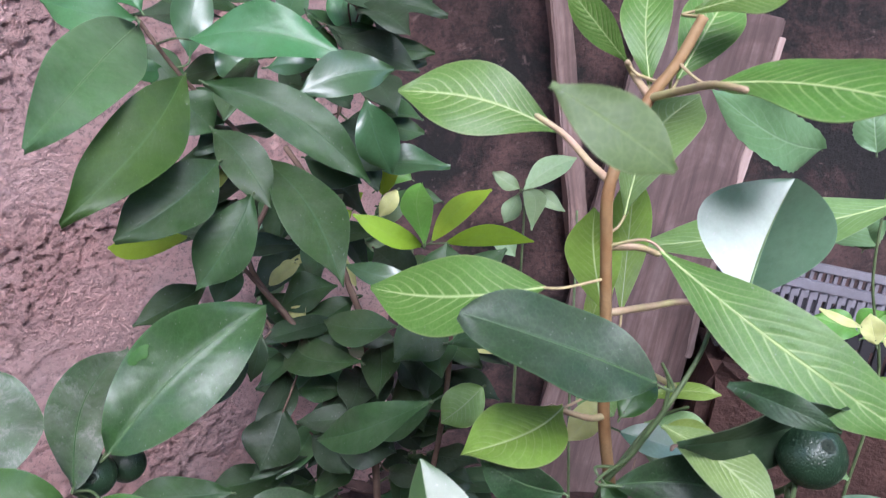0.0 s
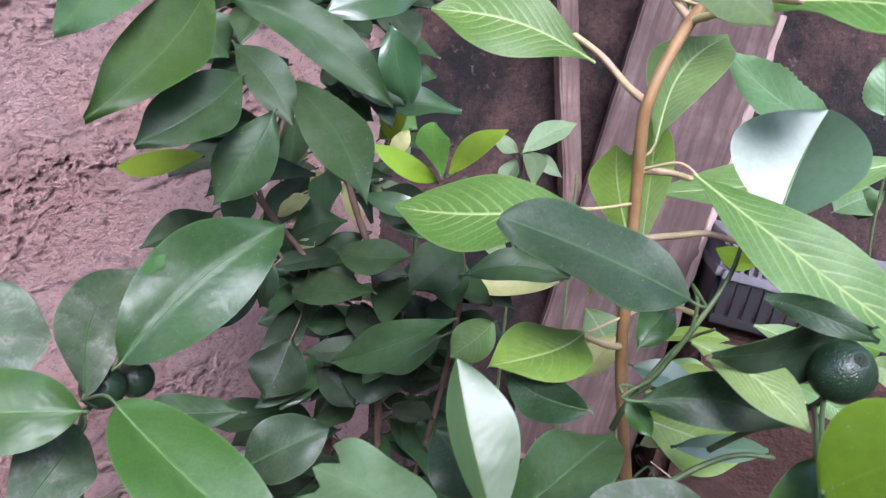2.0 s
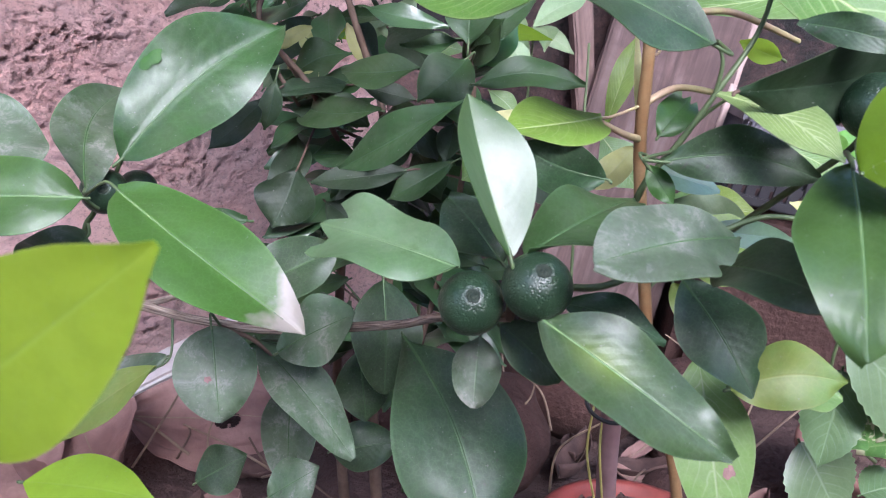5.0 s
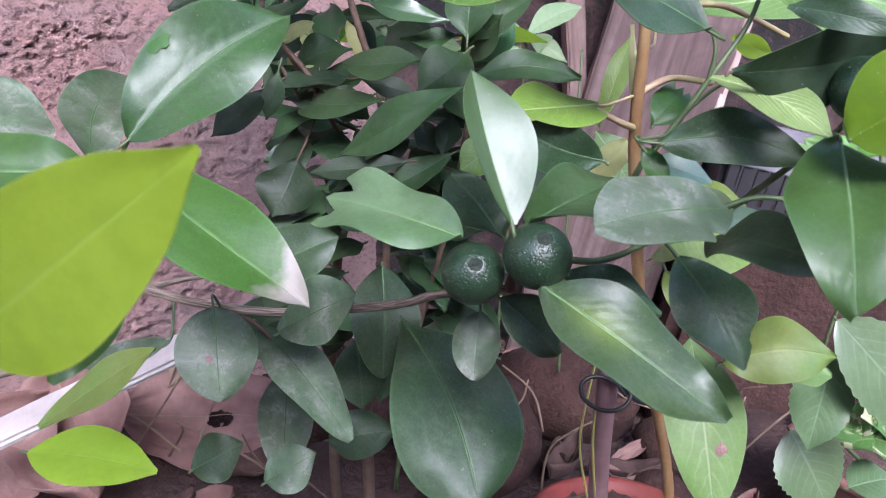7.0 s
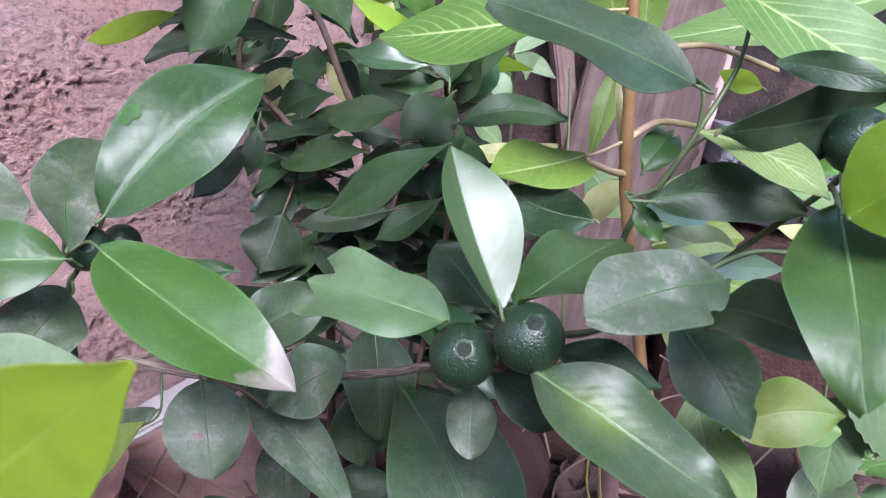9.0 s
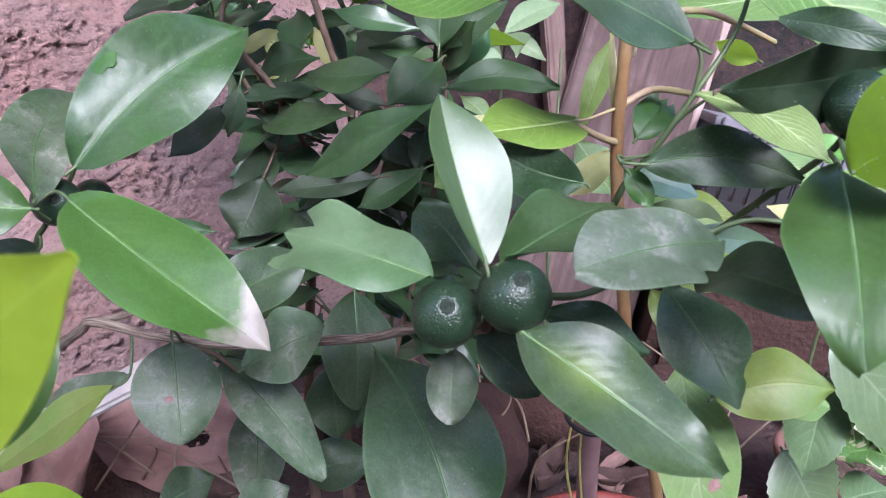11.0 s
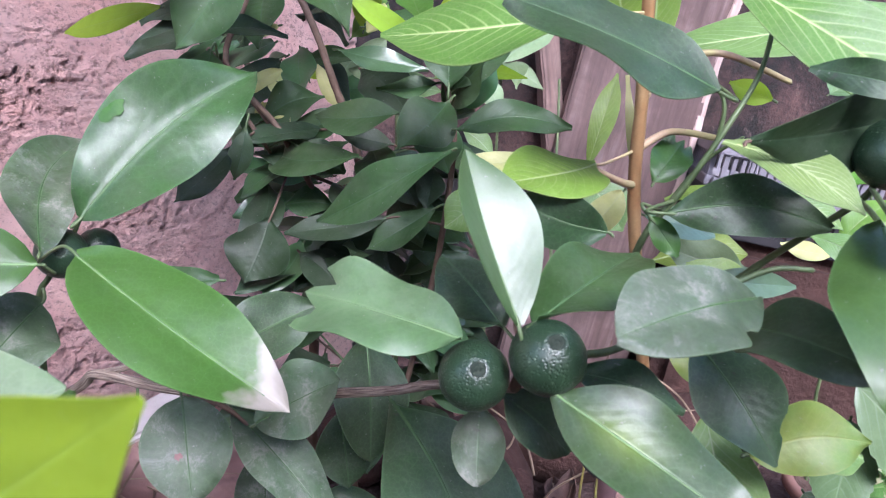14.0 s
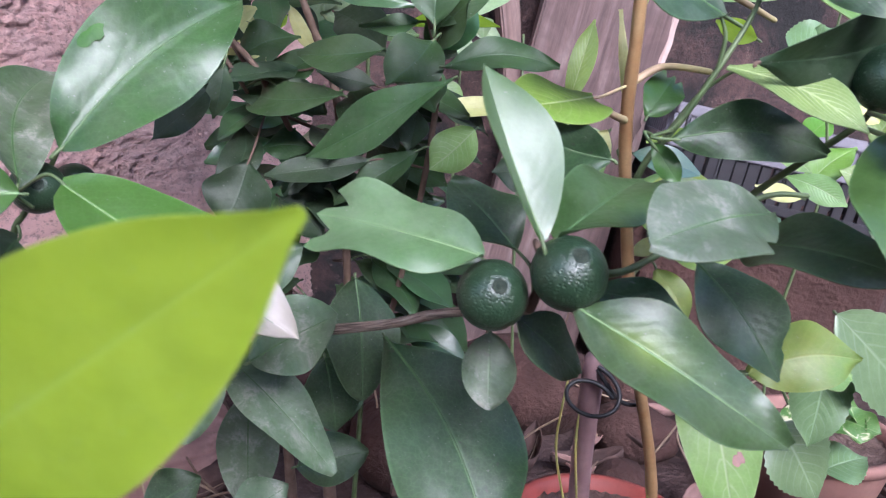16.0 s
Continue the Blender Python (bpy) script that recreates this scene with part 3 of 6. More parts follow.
def leaf(plant, style, base, tip, width, normal, sag=0.05, bend=0.0, fold=8, u0=None, cut=0, notch=0, burnt=0, spot=None, pet=1, full=None, lit=0):
    """One leaf blade from its base to its tip. normal: where its face looks; sag: how far it arches, bend: how far its
    midrib bows sideways, fold: how far the halves rise from the midrib, in degrees; cut and notch: eaten away at the tip, at one edge."""
    LEAF_COUNT[0] += 1
    rnd = random.Random(LEAF_COUNT[0] * 7919)
    base, tip = Vector(base), Vector(tip)
    ax = tip - base
    length = ax.length
    ax.normalize()
    up = Vector(normal)
    up = (up - ax * up.dot(ax)).normalized()
    if lit:
        up = Matrix.Rotation(-lit * radians(fold * 1.1), 3, ax) @ up
    side = up.cross(ax)
    toothed = style in ("hi", "hg")
    peak = u0 or {"r": 0.56, "h": 0.4, "b": 0.5, "s": 0.5}.get(style[0], 0.47)
    full = full or {"b": 0.95, "s": 0.95, "r": 0.85, "h": 0.85}.get(style[0], 0.78)
    fold *= 1.6 if style[0] == "b" else 1.25 if style[0] == "c" else 1.0
    p = math.log(0.5) / math.log(peak)
    nu, nv, th = (26 if toothed else 22), 5, 0.00022
    tan = math.tan(radians(fold))
    wave, ph = rnd.uniform(0.05, 0.11) * width, rnd.uniform(0, 6.28)
    twist = rnd.uniform(-0.12, 0.12)
    if style in ("cg", "cw", "hg", "ye", "yd"):
        wave, twist = wave * 0.2, twist * 0.2
    if style[0] == "r":
        wave *= 0.55
    end = cut or 1.0
    grid = []
    for i in range(nu + 1):
        u = i / nu
        s = u * end
        hw = 0.5 * width * max(0.0, math.sin(math.pi * s ** p)) ** full
        hw = max(hw, 0.0012)
        if u > 0.8 and not cut and style[0] != "c":
            hw *= 1 - 0.25 * (u - 0.8) / 0.2
        row = []
        for j in range(-nv, nv + 1):
            v = j / nv
            h = hw
            if toothed and abs(j) == nv and 0 < i < nu:
                h *= 1.015 if i % 2 else 0.95
            if notch * v > 0:
                h *= 1 - 0.3 * math.exp(-((u - abs(notch)) / 0.05) ** 2)
            x = u
            if cut:
                x -= u ** 5 * (0.15 * math.exp(-((abs(v) - 0.45) / 0.24) ** 2) + 0.06 * v * v + 0.015 * math.sin(v * 11))
            y = v * h + bend * length * math.sin(math.pi * u)
            z = sag * length * math.sin(math.pi * u) + abs(v) * h * tan - (0.06 if style in ("cg", "cw") else 0.35) * h * v * v * tan
            z += wave * math.sin(u * 9 + ph + (2 if v > 0 else 0)) * v * v + twist * v * h * (u - 0.5)
            row.append((x * length, y, z))
        grid.append(row)
    m = 2 * nv + 1
    top = [Vector((a, b, c + th)) for r in grid for a, b, c in r]
    low = [Vector((a, b, c - th)) for r in grid for a, b, c in r]
    faces, n0 = [], len(top)
    for i in range(nu):
        for j in range(m - 1):
            q = (i * m + j, (i + 1) * m + j, (i + 1) * m + j + 1, i * m + j + 1)
            faces.append(q)
            faces.append(tuple(n0 + k for k in reversed(q)))
    rim = [i * m for i in range(nu + 1)] + [nu * m + j for j in range(1, m)] + [i * m + m - 1 for i in range(nu - 1, -1, -1)] + list(range(m - 2, 0, -1))
    nr = len(rim)
    for k in range(nr):
        q = (k + 1) % nr
        faces.append((2 * n0 + q, 2 * n0 + k, 2 * n0 + nr + k, 2 * n0 + nr + q))
    me = mesh_from("leaf", top + low + [top[k] for k in rim] + [low[k] for k in rim], faces)
    layer = me.uv_layers.new(name="leaf")
    uvs = [(i / nu, (j / (m - 1))) for i in range(nu + 1) for j in range(m)]
    uvs = uvs + uvs + [uvs[k] for k in rim] * 2
    flat = np.array([uvs[lp.vertex_index] for lp in me.loops]).ravel()
    layer.data.foreach_set("uv", flat)
    if lit:
        crease = me.attributes.new("sharp_edge", "BOOLEAN", "EDGE")
        for e in me.edges:
            crease.data[e.index].value = all(k < 2 * n0 and k % n0 % m == nv for k in e.vertices)
    ob = part("leaf", me, STYLE["bt" if burnt else style])
    ob.matrix_world = Matrix.Translation(base) @ Matrix((ax, side, up)).transposed().to_4x4()
    ob.parent = plant
    ob.matrix_parent_inverse = Matrix.Translation(-Vector(plant.location))
    if spot:
        blemish(ob, grid, *spot)
    if width > 0.026 and style[0] in "cr":
        midrib(ob, grid, nv, width, MIDRIB["pale" if style in ("ci", "cl", "cg", "cw", "cf") else style[0]])
    # the stalk of the leaf, to the nearest stem where one is close
    near = min(STEM_RUNS.get(plant.name, [base + Vector((0, 0, 9))]), key=lambda q: (q - base).length_squared)
    gap = (near - base).length
    aim = (base - near).normalized().dot(ax) if gap > 1e-5 else 0.0
    joined = (0.002 < gap < 0.03 and aim > -0.3) or (gap < 0.06 and aim > 0.45)
    foot = near if joined else base - ax * 0.003 - Vector((0, 0, 0.0005))
    back = base - ax * min(0.01, 0.4 * gap if joined else 0.0015) - up * 0.0008
    mat = {"r": PINK_PETIOLE, "b": BARK if style == "bd" else GREEN_STEM}.get(style[0], GREEN_STEM)
    if pet and not (style[0] == "r" and gap > 0.05):
        tube("petiole", [base + ax * 0.004, back, foot], 0.0008, 0.001, mat, plant, ring=6)
    return ob


MIDRIB = {
    "pale": plain_material("pale_citrus_midrib", (0.1, 0.18, 0.06), (0.14, 0.23, 0.085), 90, 0.4, 0.1, 0.0003),
    "c": plain_material("citrus_midrib", (0.042, 0.09, 0.027), (0.066, 0.125, 0.042), 90, 0.4, 0.1, 0.0003),
    "r": plain_material("ribbed_midrib", (0.34, 0.44, 0.17), (0.42, 0.5, 0.22), 90, 0.45, 0.1, 0.0003),
}


def midrib(blade, grid, nv, width, mat):
    """The raised rib down the middle of a blade, thinning to its tip."""
    verts, faces, n = [], [], int(len(grid) * 0.93)
    for i in range(n):
        c = Vector(grid[i][nv])
        r = width * (0.014 - 0.011 * i / n)
        for y, z in ((-1, 0.0), (-0.5, 0.5), (0.5, 0.5), (1, 0.0)):
            verts.append(c + Vector((0, y * r, z * r + 0.0003)))
    for i in range(n - 1):
        for k in range(3):
            a = 4 * i + k
            faces.append((a, a + 4, a + 5, a + 1))
    return part("midrib", mesh_from("midrib", verts, faces), mat, blade)


def blemish(blade, grid, u, v, size, kind):
    """A chewed or soiled spot of uneven outline on a blade."""
    i, j = u * (len(grid) - 1), (v + 1) / 2 * (len(grid[0]) - 1)
    a, b = int(i), int(j)
    fa, fb = i - a, j - b
    mid = sum((Vector(grid[a + p][b + q]) * (fa if p else 1 - fa) * (fb if q else 1 - fb) for p in (0, 1) for q in (0, 1)), Vector())
    du, dv = (Vector(grid[a + 1][b]) - Vector(grid[a][b])).normalized(), (Vector(grid[a][b + 1]) - Vector(grid[a][b])).normalized()
    verts, n = [mid + Vector((0, 0, 0.0011))], 18
    for ring in (0.5, 1.0):
        for k in range(n):
            g = 2 * math.pi * k / n
            r = size * ring * (0.85 + 0.9 * noise.noise(Vector((math.cos(g) * 1.3, math.sin(g) * 1.3, u * 40))))
            verts.append(mid + du * (r * math.cos(g) * 1.4) + dv * (r * math.sin(g)) + Vector((0, 0, 0.0011 - 0.0006 * ring)))
    faces = [(0, 1 + k, 1 + (k + 1) % n) for k in range(n)] + [(1 + k, 1 + n + k, 1 + n + (k + 1) % n, 1 + (k + 1) % n) for k in range(n)]
    mat, label = {"chewed": (CHEWED, "chewed bright green patch"), "dropping": (DROPPING, "white bird dropping"), "brown": (DRY_LEAF, "brown decayed spot")}[kind]
    return part("spot", mesh_from("spot", verts, faces), mat, blade, label)


def fruit(plant, at, radius, face):
    """A green citrus fruit with the scar of its blossom towards face."""
    bm = bmesh.new()
    bmesh.ops.create_uvsphere(bm, u_segments=40, v_segments=26, radius=radius)
    for v in bm.verts:
        d = v.co.normalized()
        v.co *= 1 + 0.012 * noise.noise(d * 3 + Vector(at) * 30)
        v.co.z *= 0.93
        if d.z > 0.9:
            v.co.z += radius * (0.035 * math.exp(-((d.z - 0.975) / 0.012) ** 2) - 0.05 * max(0, d.z - 0.985) / 0.015)
    me = bpy.data.meshes.new("fruit")
    bm.to_mesh(me)
    bm.free()
    me.polygons.foreach_set("use_smooth", [True] * len(me.polygons))
    ob = part("fruit", me, RIND, None, "round dark green unripe citrus fruit")
    ob.matrix_world = Matrix.Translation(at) @ Vector(face).to_track_quat("Z", "Y").to_matrix().to_4x4()
    under(ob, plant)
    verts, faces, n = [], [], 20
    for r, z in ((0.26, -0.05), (0.22, 0.03), (0.17, 0.05), (0.12, 0.015), (0.09, 0.02), (0.05, 0.055), (0.015, 0.06)):
        for k in range(n):
            g = 2 * math.pi * k / n
            q = radius * r * (1 + 0.22 * noise.noise(Vector((math.cos(g) * 2.2, math.sin(g) * 2.2, r * 9 + at[0] * 50))))
            verts.append((q * math.cos(g), q * math.sin(g), radius * (z + 0.012 * noise.noise(Vector((g * 3, r * 30, at[0] * 90))))))
    for i in range(6):
        for k in range(n):
            c, d = i * n + k, i * n + (k + 1) % n
            faces.append((c, d, d + n, c + n))
    faces.append(tuple(range(6 * n, 7 * n)))
    me = mesh_from("blossom_scar", verts, faces)
    sc = part("blossom_scar", me, SCAR, ob)
    sc.location = (0, 0, radius * 0.905)
    return ob


# ---------------------------------------------------------------- setting: ground, walls
def ground_sheet():
    bm = bmesh.new()
    n = 90
    rows = []
    for i in range(n + 1):
        a = -1.6 + 3.6 * i / n
        row = []
        for j in range(n + 1):
            b = -1.4 + 3.2 * j / n
            z = 0.02 * noise.noise(Vector((a * 4, b * 4, 0))) + 0.008 * noise.noise(Vector((a * 19, b * 19, 3)))
            row.append(bm.verts.new((a, b, z)))
        rows.append(row)
    for i in range(n):
        for j in range(n):
            bm.faces.new((rows[i][j], rows[i + 1][j], rows[i + 1][j + 1], rows[i][j + 1]))
    edge = [rows[i][0] for i in range(n + 1)] + [rows[n][j] for j in range(1, n + 1)] + [rows[i][n] for i in range(n - 1, -1, -1)] + [rows[0][j] for j in range(n - 1, 0, -1)]
    far = [bm.verts.new((v.co.x * 250, v.co.y * 250, -0.03)) for v in edge]
    for k in range(len(edge)):
        q = (k + 1) % len(edge)
        bm.faces.new((edge[k], edge[q], far[q], far[k]))
    bmesh.ops.recalc_face_normals(bm, faces=bm.faces)
    me = bpy.data.meshes.new("ground")
    bm.to_mesh(me)
    bm.free()
    me.polygons.foreach_set("use_smooth", [True] * len(me.polygons))
    return tagged(part("ground", me, EARTH), "bare reddish earth at the foot of the walls", "ground", kind="structure")


CRACKS = (
    ((1.410, 0.473), (1.447, 0.487), (1.489, 0.499), (1.553, 0.523)),
    ((1.191, 0.469), (1.227, 0.476), (1.259, 0.485), (1.298, 0.506), (1.318, 0.516), (1.324, 0.500), (1.339, 0.488)),
    ((1.289, 0.399), (1.307, 0.374)),
    ((1.340, 0.325), (1.366, 0.332), (1.387, 0.323), (1.426, 0.345)),
    ((1.226, 0.572), (1.245, 0.566), (1.260, 0.575)),
    ((1.393, 0.341), (1.419, 0.347), (1.448, 0.338)),
    ((1.249, 0.340), (1.274, 0.362), (1.306, 0.369)),
)


def crack_depth(s, z):
    """How deep the wall is cracked at s along it and z up."""
    best = 1.0
    s += 0.004 * noise.noise(Vector((s * 60, z * 60, 5)))
    z += 0.004 * noise.noise(Vector((s * 60, z * 60, 25)))
    for line in CRACKS:
        for (a, b), (c, d) in zip(line, line[1:]):
            if not (min(a, c) - 0.02 < s < max(a, c) + 0.02 and min(b, d) - 0.02 < z < max(b, d) + 0.02):
                continue
            k = max(0.0, min(1.0, ((s - a) * (c - a) + (z - b) * (d - b)) / ((c - a) ** 2 + (d - b) ** 2)))
            best = min(best, math.hypot(s - a - k * (c - a), z - b - k * (d - b)))
    return max(0.0, 1 - best / 0.003)


def steps(lo, hi, step, f0, f1, fine=0.0026):
    """Places from lo to hi, close together between f0 and f1."""
    at = [lo]
    while at[-1] < hi - 1e-6:
        inside = f0 - 1e-6 <= at[-1] < f1
        at.append(min(hi, at[-1] + (fine if inside else step)))
    return at


def rough_wall(name, a, b, height, thick, mat, relief, label, step=0.012, cracks=False, fine=None):
    """A wall from a to b on the plan, its plaster face modelled with lumps, strokes and cracks; the face looks to the right of a to b."""
    a, b = Vector((*a, 0)), Vector((*b, 0))
    d = (b - a).normalized()
    out = Vector((d.y, -d.x, 0))
    long = (b - a).length
    runs, ups = steps(0, long, step, fine[0] if fine else long, long), steps(0, height, step, 0, fine[1] if fine else 0)
    nx, nz = len(runs) - 1, len(ups) - 1
    verts, faces = [], []
    for s in runs:
        for z in ups:
            q = Vector((s * 9, z * 14, 1.7))
            h = 0.4 * noise.noise(q * 0.4) + 0.2 * noise.noise(q * 1.7)
            patch = max(0.0, min(1.0, 0.62 + 1.8 * noise.noise(Vector((s * 5 + 9, z * 7, 0)))))
            lump = noise.noise(Vector((s * 62, z * 80, 4))) - 1.6 * max(0.0, noise.noise(Vector((s * 48, z * 60, 14))) - 0.15)
            grit = noise.noise(Vector((s * 125, z * 150, 8)))
            h += (0.2 + 0.6 * patch) * (0.6 * lump + 0.8 * grit - 1.1 * max(0.0, grit - 0.2) + 0.4 * noise.noise(Vector((s * 250, z * 280, 3))))
            if cracks:
                h -= 0.4 * crack_depth(s, z - 0.05)
            verts.append(a + d * s + Vector((0, 0, z - 0.05)) + out * (relief * h))
    w = nz + 1
    for i in range(nx):
        for k in range(nz):
            faces.append((i * w + k, (i + 1) * w + k, (i + 1) * w + k + 1, i * w + k + 1))
    n0 = len(verts)
    for q in (a, b):
        for z in (-0.05, height - 0.05):
            verts.append(q + Vector((0, 0, z)) - out * thick)
    c00, c01, c10, c11 = 0, nz, nx * w, nx * w + nz
    faces += [(n0 + 2, n0, n0 + 1, n0 + 3), tuple(range(c00, c01 + 1)) + (n0 + 1, n0), tuple(range(c11, c10 - 1, -1)) + (n0 + 2, n0 + 3),
              tuple(range(c01, c11 + 1, w)) + (n0 + 3, n0 + 1)]
    return tagged(part(name, mesh_from(name, verts, faces), mat), label, "wall", kind="structure")


ground_sheet()
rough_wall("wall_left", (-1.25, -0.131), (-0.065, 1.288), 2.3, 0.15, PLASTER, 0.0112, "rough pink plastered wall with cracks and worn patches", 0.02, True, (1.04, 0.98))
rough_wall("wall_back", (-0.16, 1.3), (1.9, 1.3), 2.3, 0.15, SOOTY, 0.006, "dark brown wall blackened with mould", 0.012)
# two unseen walls, added to enclose the yard and limit low light
rough_wall("wall_front", (2.3, -2.5), (-2.6, -2.5), 2.2, 0.15, PLASTER, 0.004, "unseen pink plastered wall added to hold back low sky light", 0.08)
rough_wall("wall_right", (2.3, 1.3), (2.3, -2.3), 1.9, 0.15, PLASTER, 0.004, "unseen pink plastered wall added to hold back low sky light", 0.08)


def sky_block_slab():
    """Unseen slab added over the corner to block the sky; softened front edge."""
    ob = board_box("ceiling", (3.7, 2.2, 0.14), CEMENT, None, "", (12, 2, 2), 0.004, 21)
    ob.matrix_world = pose(-0.75, 0.45, 2.42)
    return tagged(ob, "unseen grey cement slab added over the corner to block the sky", "ceiling", kind="structure")


def board_box(name, size, mat, parent=None, label="", seg=(6, 3, 20), rough=0.002, seed=0):
    """A sawn board with uneven faces and softened edges, centred on its foot."""
    bm = bmesh.new()
    bmesh.ops.create_cube(bm, size=1)
    bmesh.ops.subdivide_edges(bm, edges=[e for e in bm.edges if abs(e.verts[0].co.z - e.verts[1].co.z) > 0.5], cuts=seg[2])
    bmesh.ops.subdivide_edges(bm, edges=[e for e in bm.edges if abs(e.verts[0].co.x - e.verts[1].co.x) > 0.5], cuts=seg[0])
    for v in bm.verts:
        v.co = Vector((v.co.x * size[0], v.co.y * size[1], (v.co.z + 0.5) * size[2]))
        v.co += Vector((noise.noise(v.co * 30 + Vector((seed, 0, 0))), noise.noise(v.co * 25 + Vector((0, seed, 0))), 0.5 * noise.noise(v.co * 40 + Vector((0, 0, seed))))) * rough
    bmesh.ops.bevel(bm, geom=[e for e in bm.edges if e.is_manifold and e.calc_face_angle(0) > 0.9], offset=min(size[:2]) * 0.1, segments=2, affect="EDGES")
    me = bpy.data.meshes.new(name)
    bm.to_mesh(me)
    bm.free()
    return part(name, me, mat, parent, label)


# added out of view so that leaves mirror something dark overhead
sky_block_slab()

# ---------------------------------------------------------------- things along the back wall
board = tagged(board_box("leaning_board", (0.215, 0.035, 0.86), BOARD, None, "", (8, 2, 30), 0.0022, 3), "weathered pinkish wooden board leaning on the back wall", "board")
board.matrix_world = pose(0.2775, 1.195, -0.005, -3, 12, -3)
for z, h, x in ((0.5, 0.2, 0.106), (0.66, 0.17, 0.1065), (0.3, 0.22, 0.105)):
    strip = board_box("torn_edge", (0.012, 0.03, h), TORN, None, "pale torn wood along the edge", (2, 2, 24), 0.005, int(z * 50))
    strip.parent = board
    strip.location = (x, -0.004, z)
post = tagged(board_box("wooden_post", (0.034, 0.03, 1.3), POST, None, "", (3, 2, 40), 0.0025, 8), "thin grey-brown wooden post against the back wall", "post")
post.matrix_world = pose(0.325, 1.262, -0.01, 0, -7.9, 10)


FIBRE = plain_material("dry_fibre", (0.2, 0.12, 0.1), (0.36, 0.25, 0.21), 60, 0.85, 0.3, 0.001)
fibres = thing("dry_fibres", "bunch of pinkish-brown dry bark fibres stuck to the leaning board", "plant fibres", (0.3867, 1.2149, 0.4562))
rnd = random.Random(12)
for i in range(26):
    x = rnd.uniform(-0.03, 0.028)
    top = Vector((0.3874, 1.2239, 0.4826)) + Vector((x * 0.7, rnd.uniform(-0.006, 0.016), rnd.uniform(-0.01, 0.05)))
    low = top + Vector((x * 0.7 + rnd.uniform(-0.02, 0.02), rnd.uniform(-0.012, 0.006), -rnd.uniform(0.06, 0.16)))
    bow = (top + low) / 2 + Vector((rnd.uniform(-0.02, 0.02), rnd.uniform(-0.012, 0.004), rnd.uniform(-0.01, 0.01)))
    tube("fibre", [top, bow, low, low + Vector((rnd.uniform(-0.016, 0.016), 0, rnd.uniform(-0.004, 0.02)))], 0.0017, 0.0008, FIBRE, fibres, ring=5)
stick = tagged(tube("thin_stick", [(0.2168, 1.0109, 0.5300), (0.2159, 0.9956, 0.4714), (0.2135, 0.9789, 0.4069), (0.2087, 0.9453, 0.2781), (0.2121, 0.9206, 0.1046)], 0.0016, 0.0022, GREEN_STEM, None, ring=7, knobs=0.1), "thin pale green plant stick beside the post", "stick")

SLAT = plain_material("pale_plastic_slat", (0.15, 0.145, 0.165), (0.21, 0.2, 0.225), 20, 0.5, 0.1, 0.001)


def crate(label, m):
    """A slotted plastic crate: rims at three heights, pale slats above, dark slotted panels below."""
    c = thing("plastic_crate", label, "crate")
    w, d, h, mid = 0.38, 0.2, 0.13, 0.075
    for z in (0, mid - 0.007, h - 0.014):
        for x, y, sx, sy in ((0, -d / 2, w, 0.016), (0, d / 2, w, 0.016), (-w / 2, 0, 0.016, d - 0.018), (w / 2, 0, 0.016, d - 0.018)):
            ob = board_box("rim", (sx, sy, 0.014), SLAT if z else GREY_PLASTIC, c, "", (2, 1, 2), 0.0004)
            ob.location = (x, y, z)
    for low, high, mat, wide in ((0.012, mid - 0.004, GREY_PLASTIC, 0.014), (mid + 0.004, h - 0.01, SLAT, 0.006)):
        for y in (-d / 2, d / 2):
            for i in range(29 if mat is SLAT else 19):
                ob = board_box("slat", (wide, 0.007, high - low), mat, c, "", (1, 1, 2), 0.0003)
                ob.location = (-w / 2 + 0.012 + i * (w - 0.024) / (28 if mat is SLAT else 18), y, low)
        for x in (-w / 2, w / 2):
            for i in range(1, 13):
                ob = board_box("slat", (0.007, wide, high - low), mat, c, "", (1, 1, 2), 0.0003)
                ob.location = (x, -d / 2 + 0.012 + i * (d - 0.024) / 13, low)
    c.matrix_world = m
    return c


TILT = pose(0.654, 1.126, 0.29, 0, 9, -12)
crate("tilted dark grey plastic crate with paler upright slats", TILT)
block = tagged(board_box("concrete_block", (0.4, 0.22, 0.36), STONE, None, "", (6, 3, 8), 0.004, 11), "rough reddish concrete block under the crate", "block")
block.matrix_world = TILT @ pose(0, 0, -0.359)


# ---------------------------------------------------------------- pots and ground clutter
def ring_shape(name, rings, mat, parent, label="", n=40, wobble=0.0):
    """A turned shape from rings of (radius, height)."""
    verts, faces = [], []
    for r, z in rings:
        for k in range(n):
            a = 2 * math.pi * k / n
            q = r * (1 + wobble * noise.noise(Vector((math.cos(a) * 2, math.sin(a) * 2, z * 20))))
            verts.append((q * math.cos(a), q * math.sin(a), z))
    for i in range(len(rings) - 1):
        for k in range(n):
            a, b = i * n + k, i * n + (k + 1) % n
            faces.append((a, b, b + n, a + n))
    faces.append(tuple(reversed(range(n))))
    faces.append(tuple(range(len(verts) - n, len(verts))))
    return part(name, mesh_from(name, verts, faces), mat, parent, label)


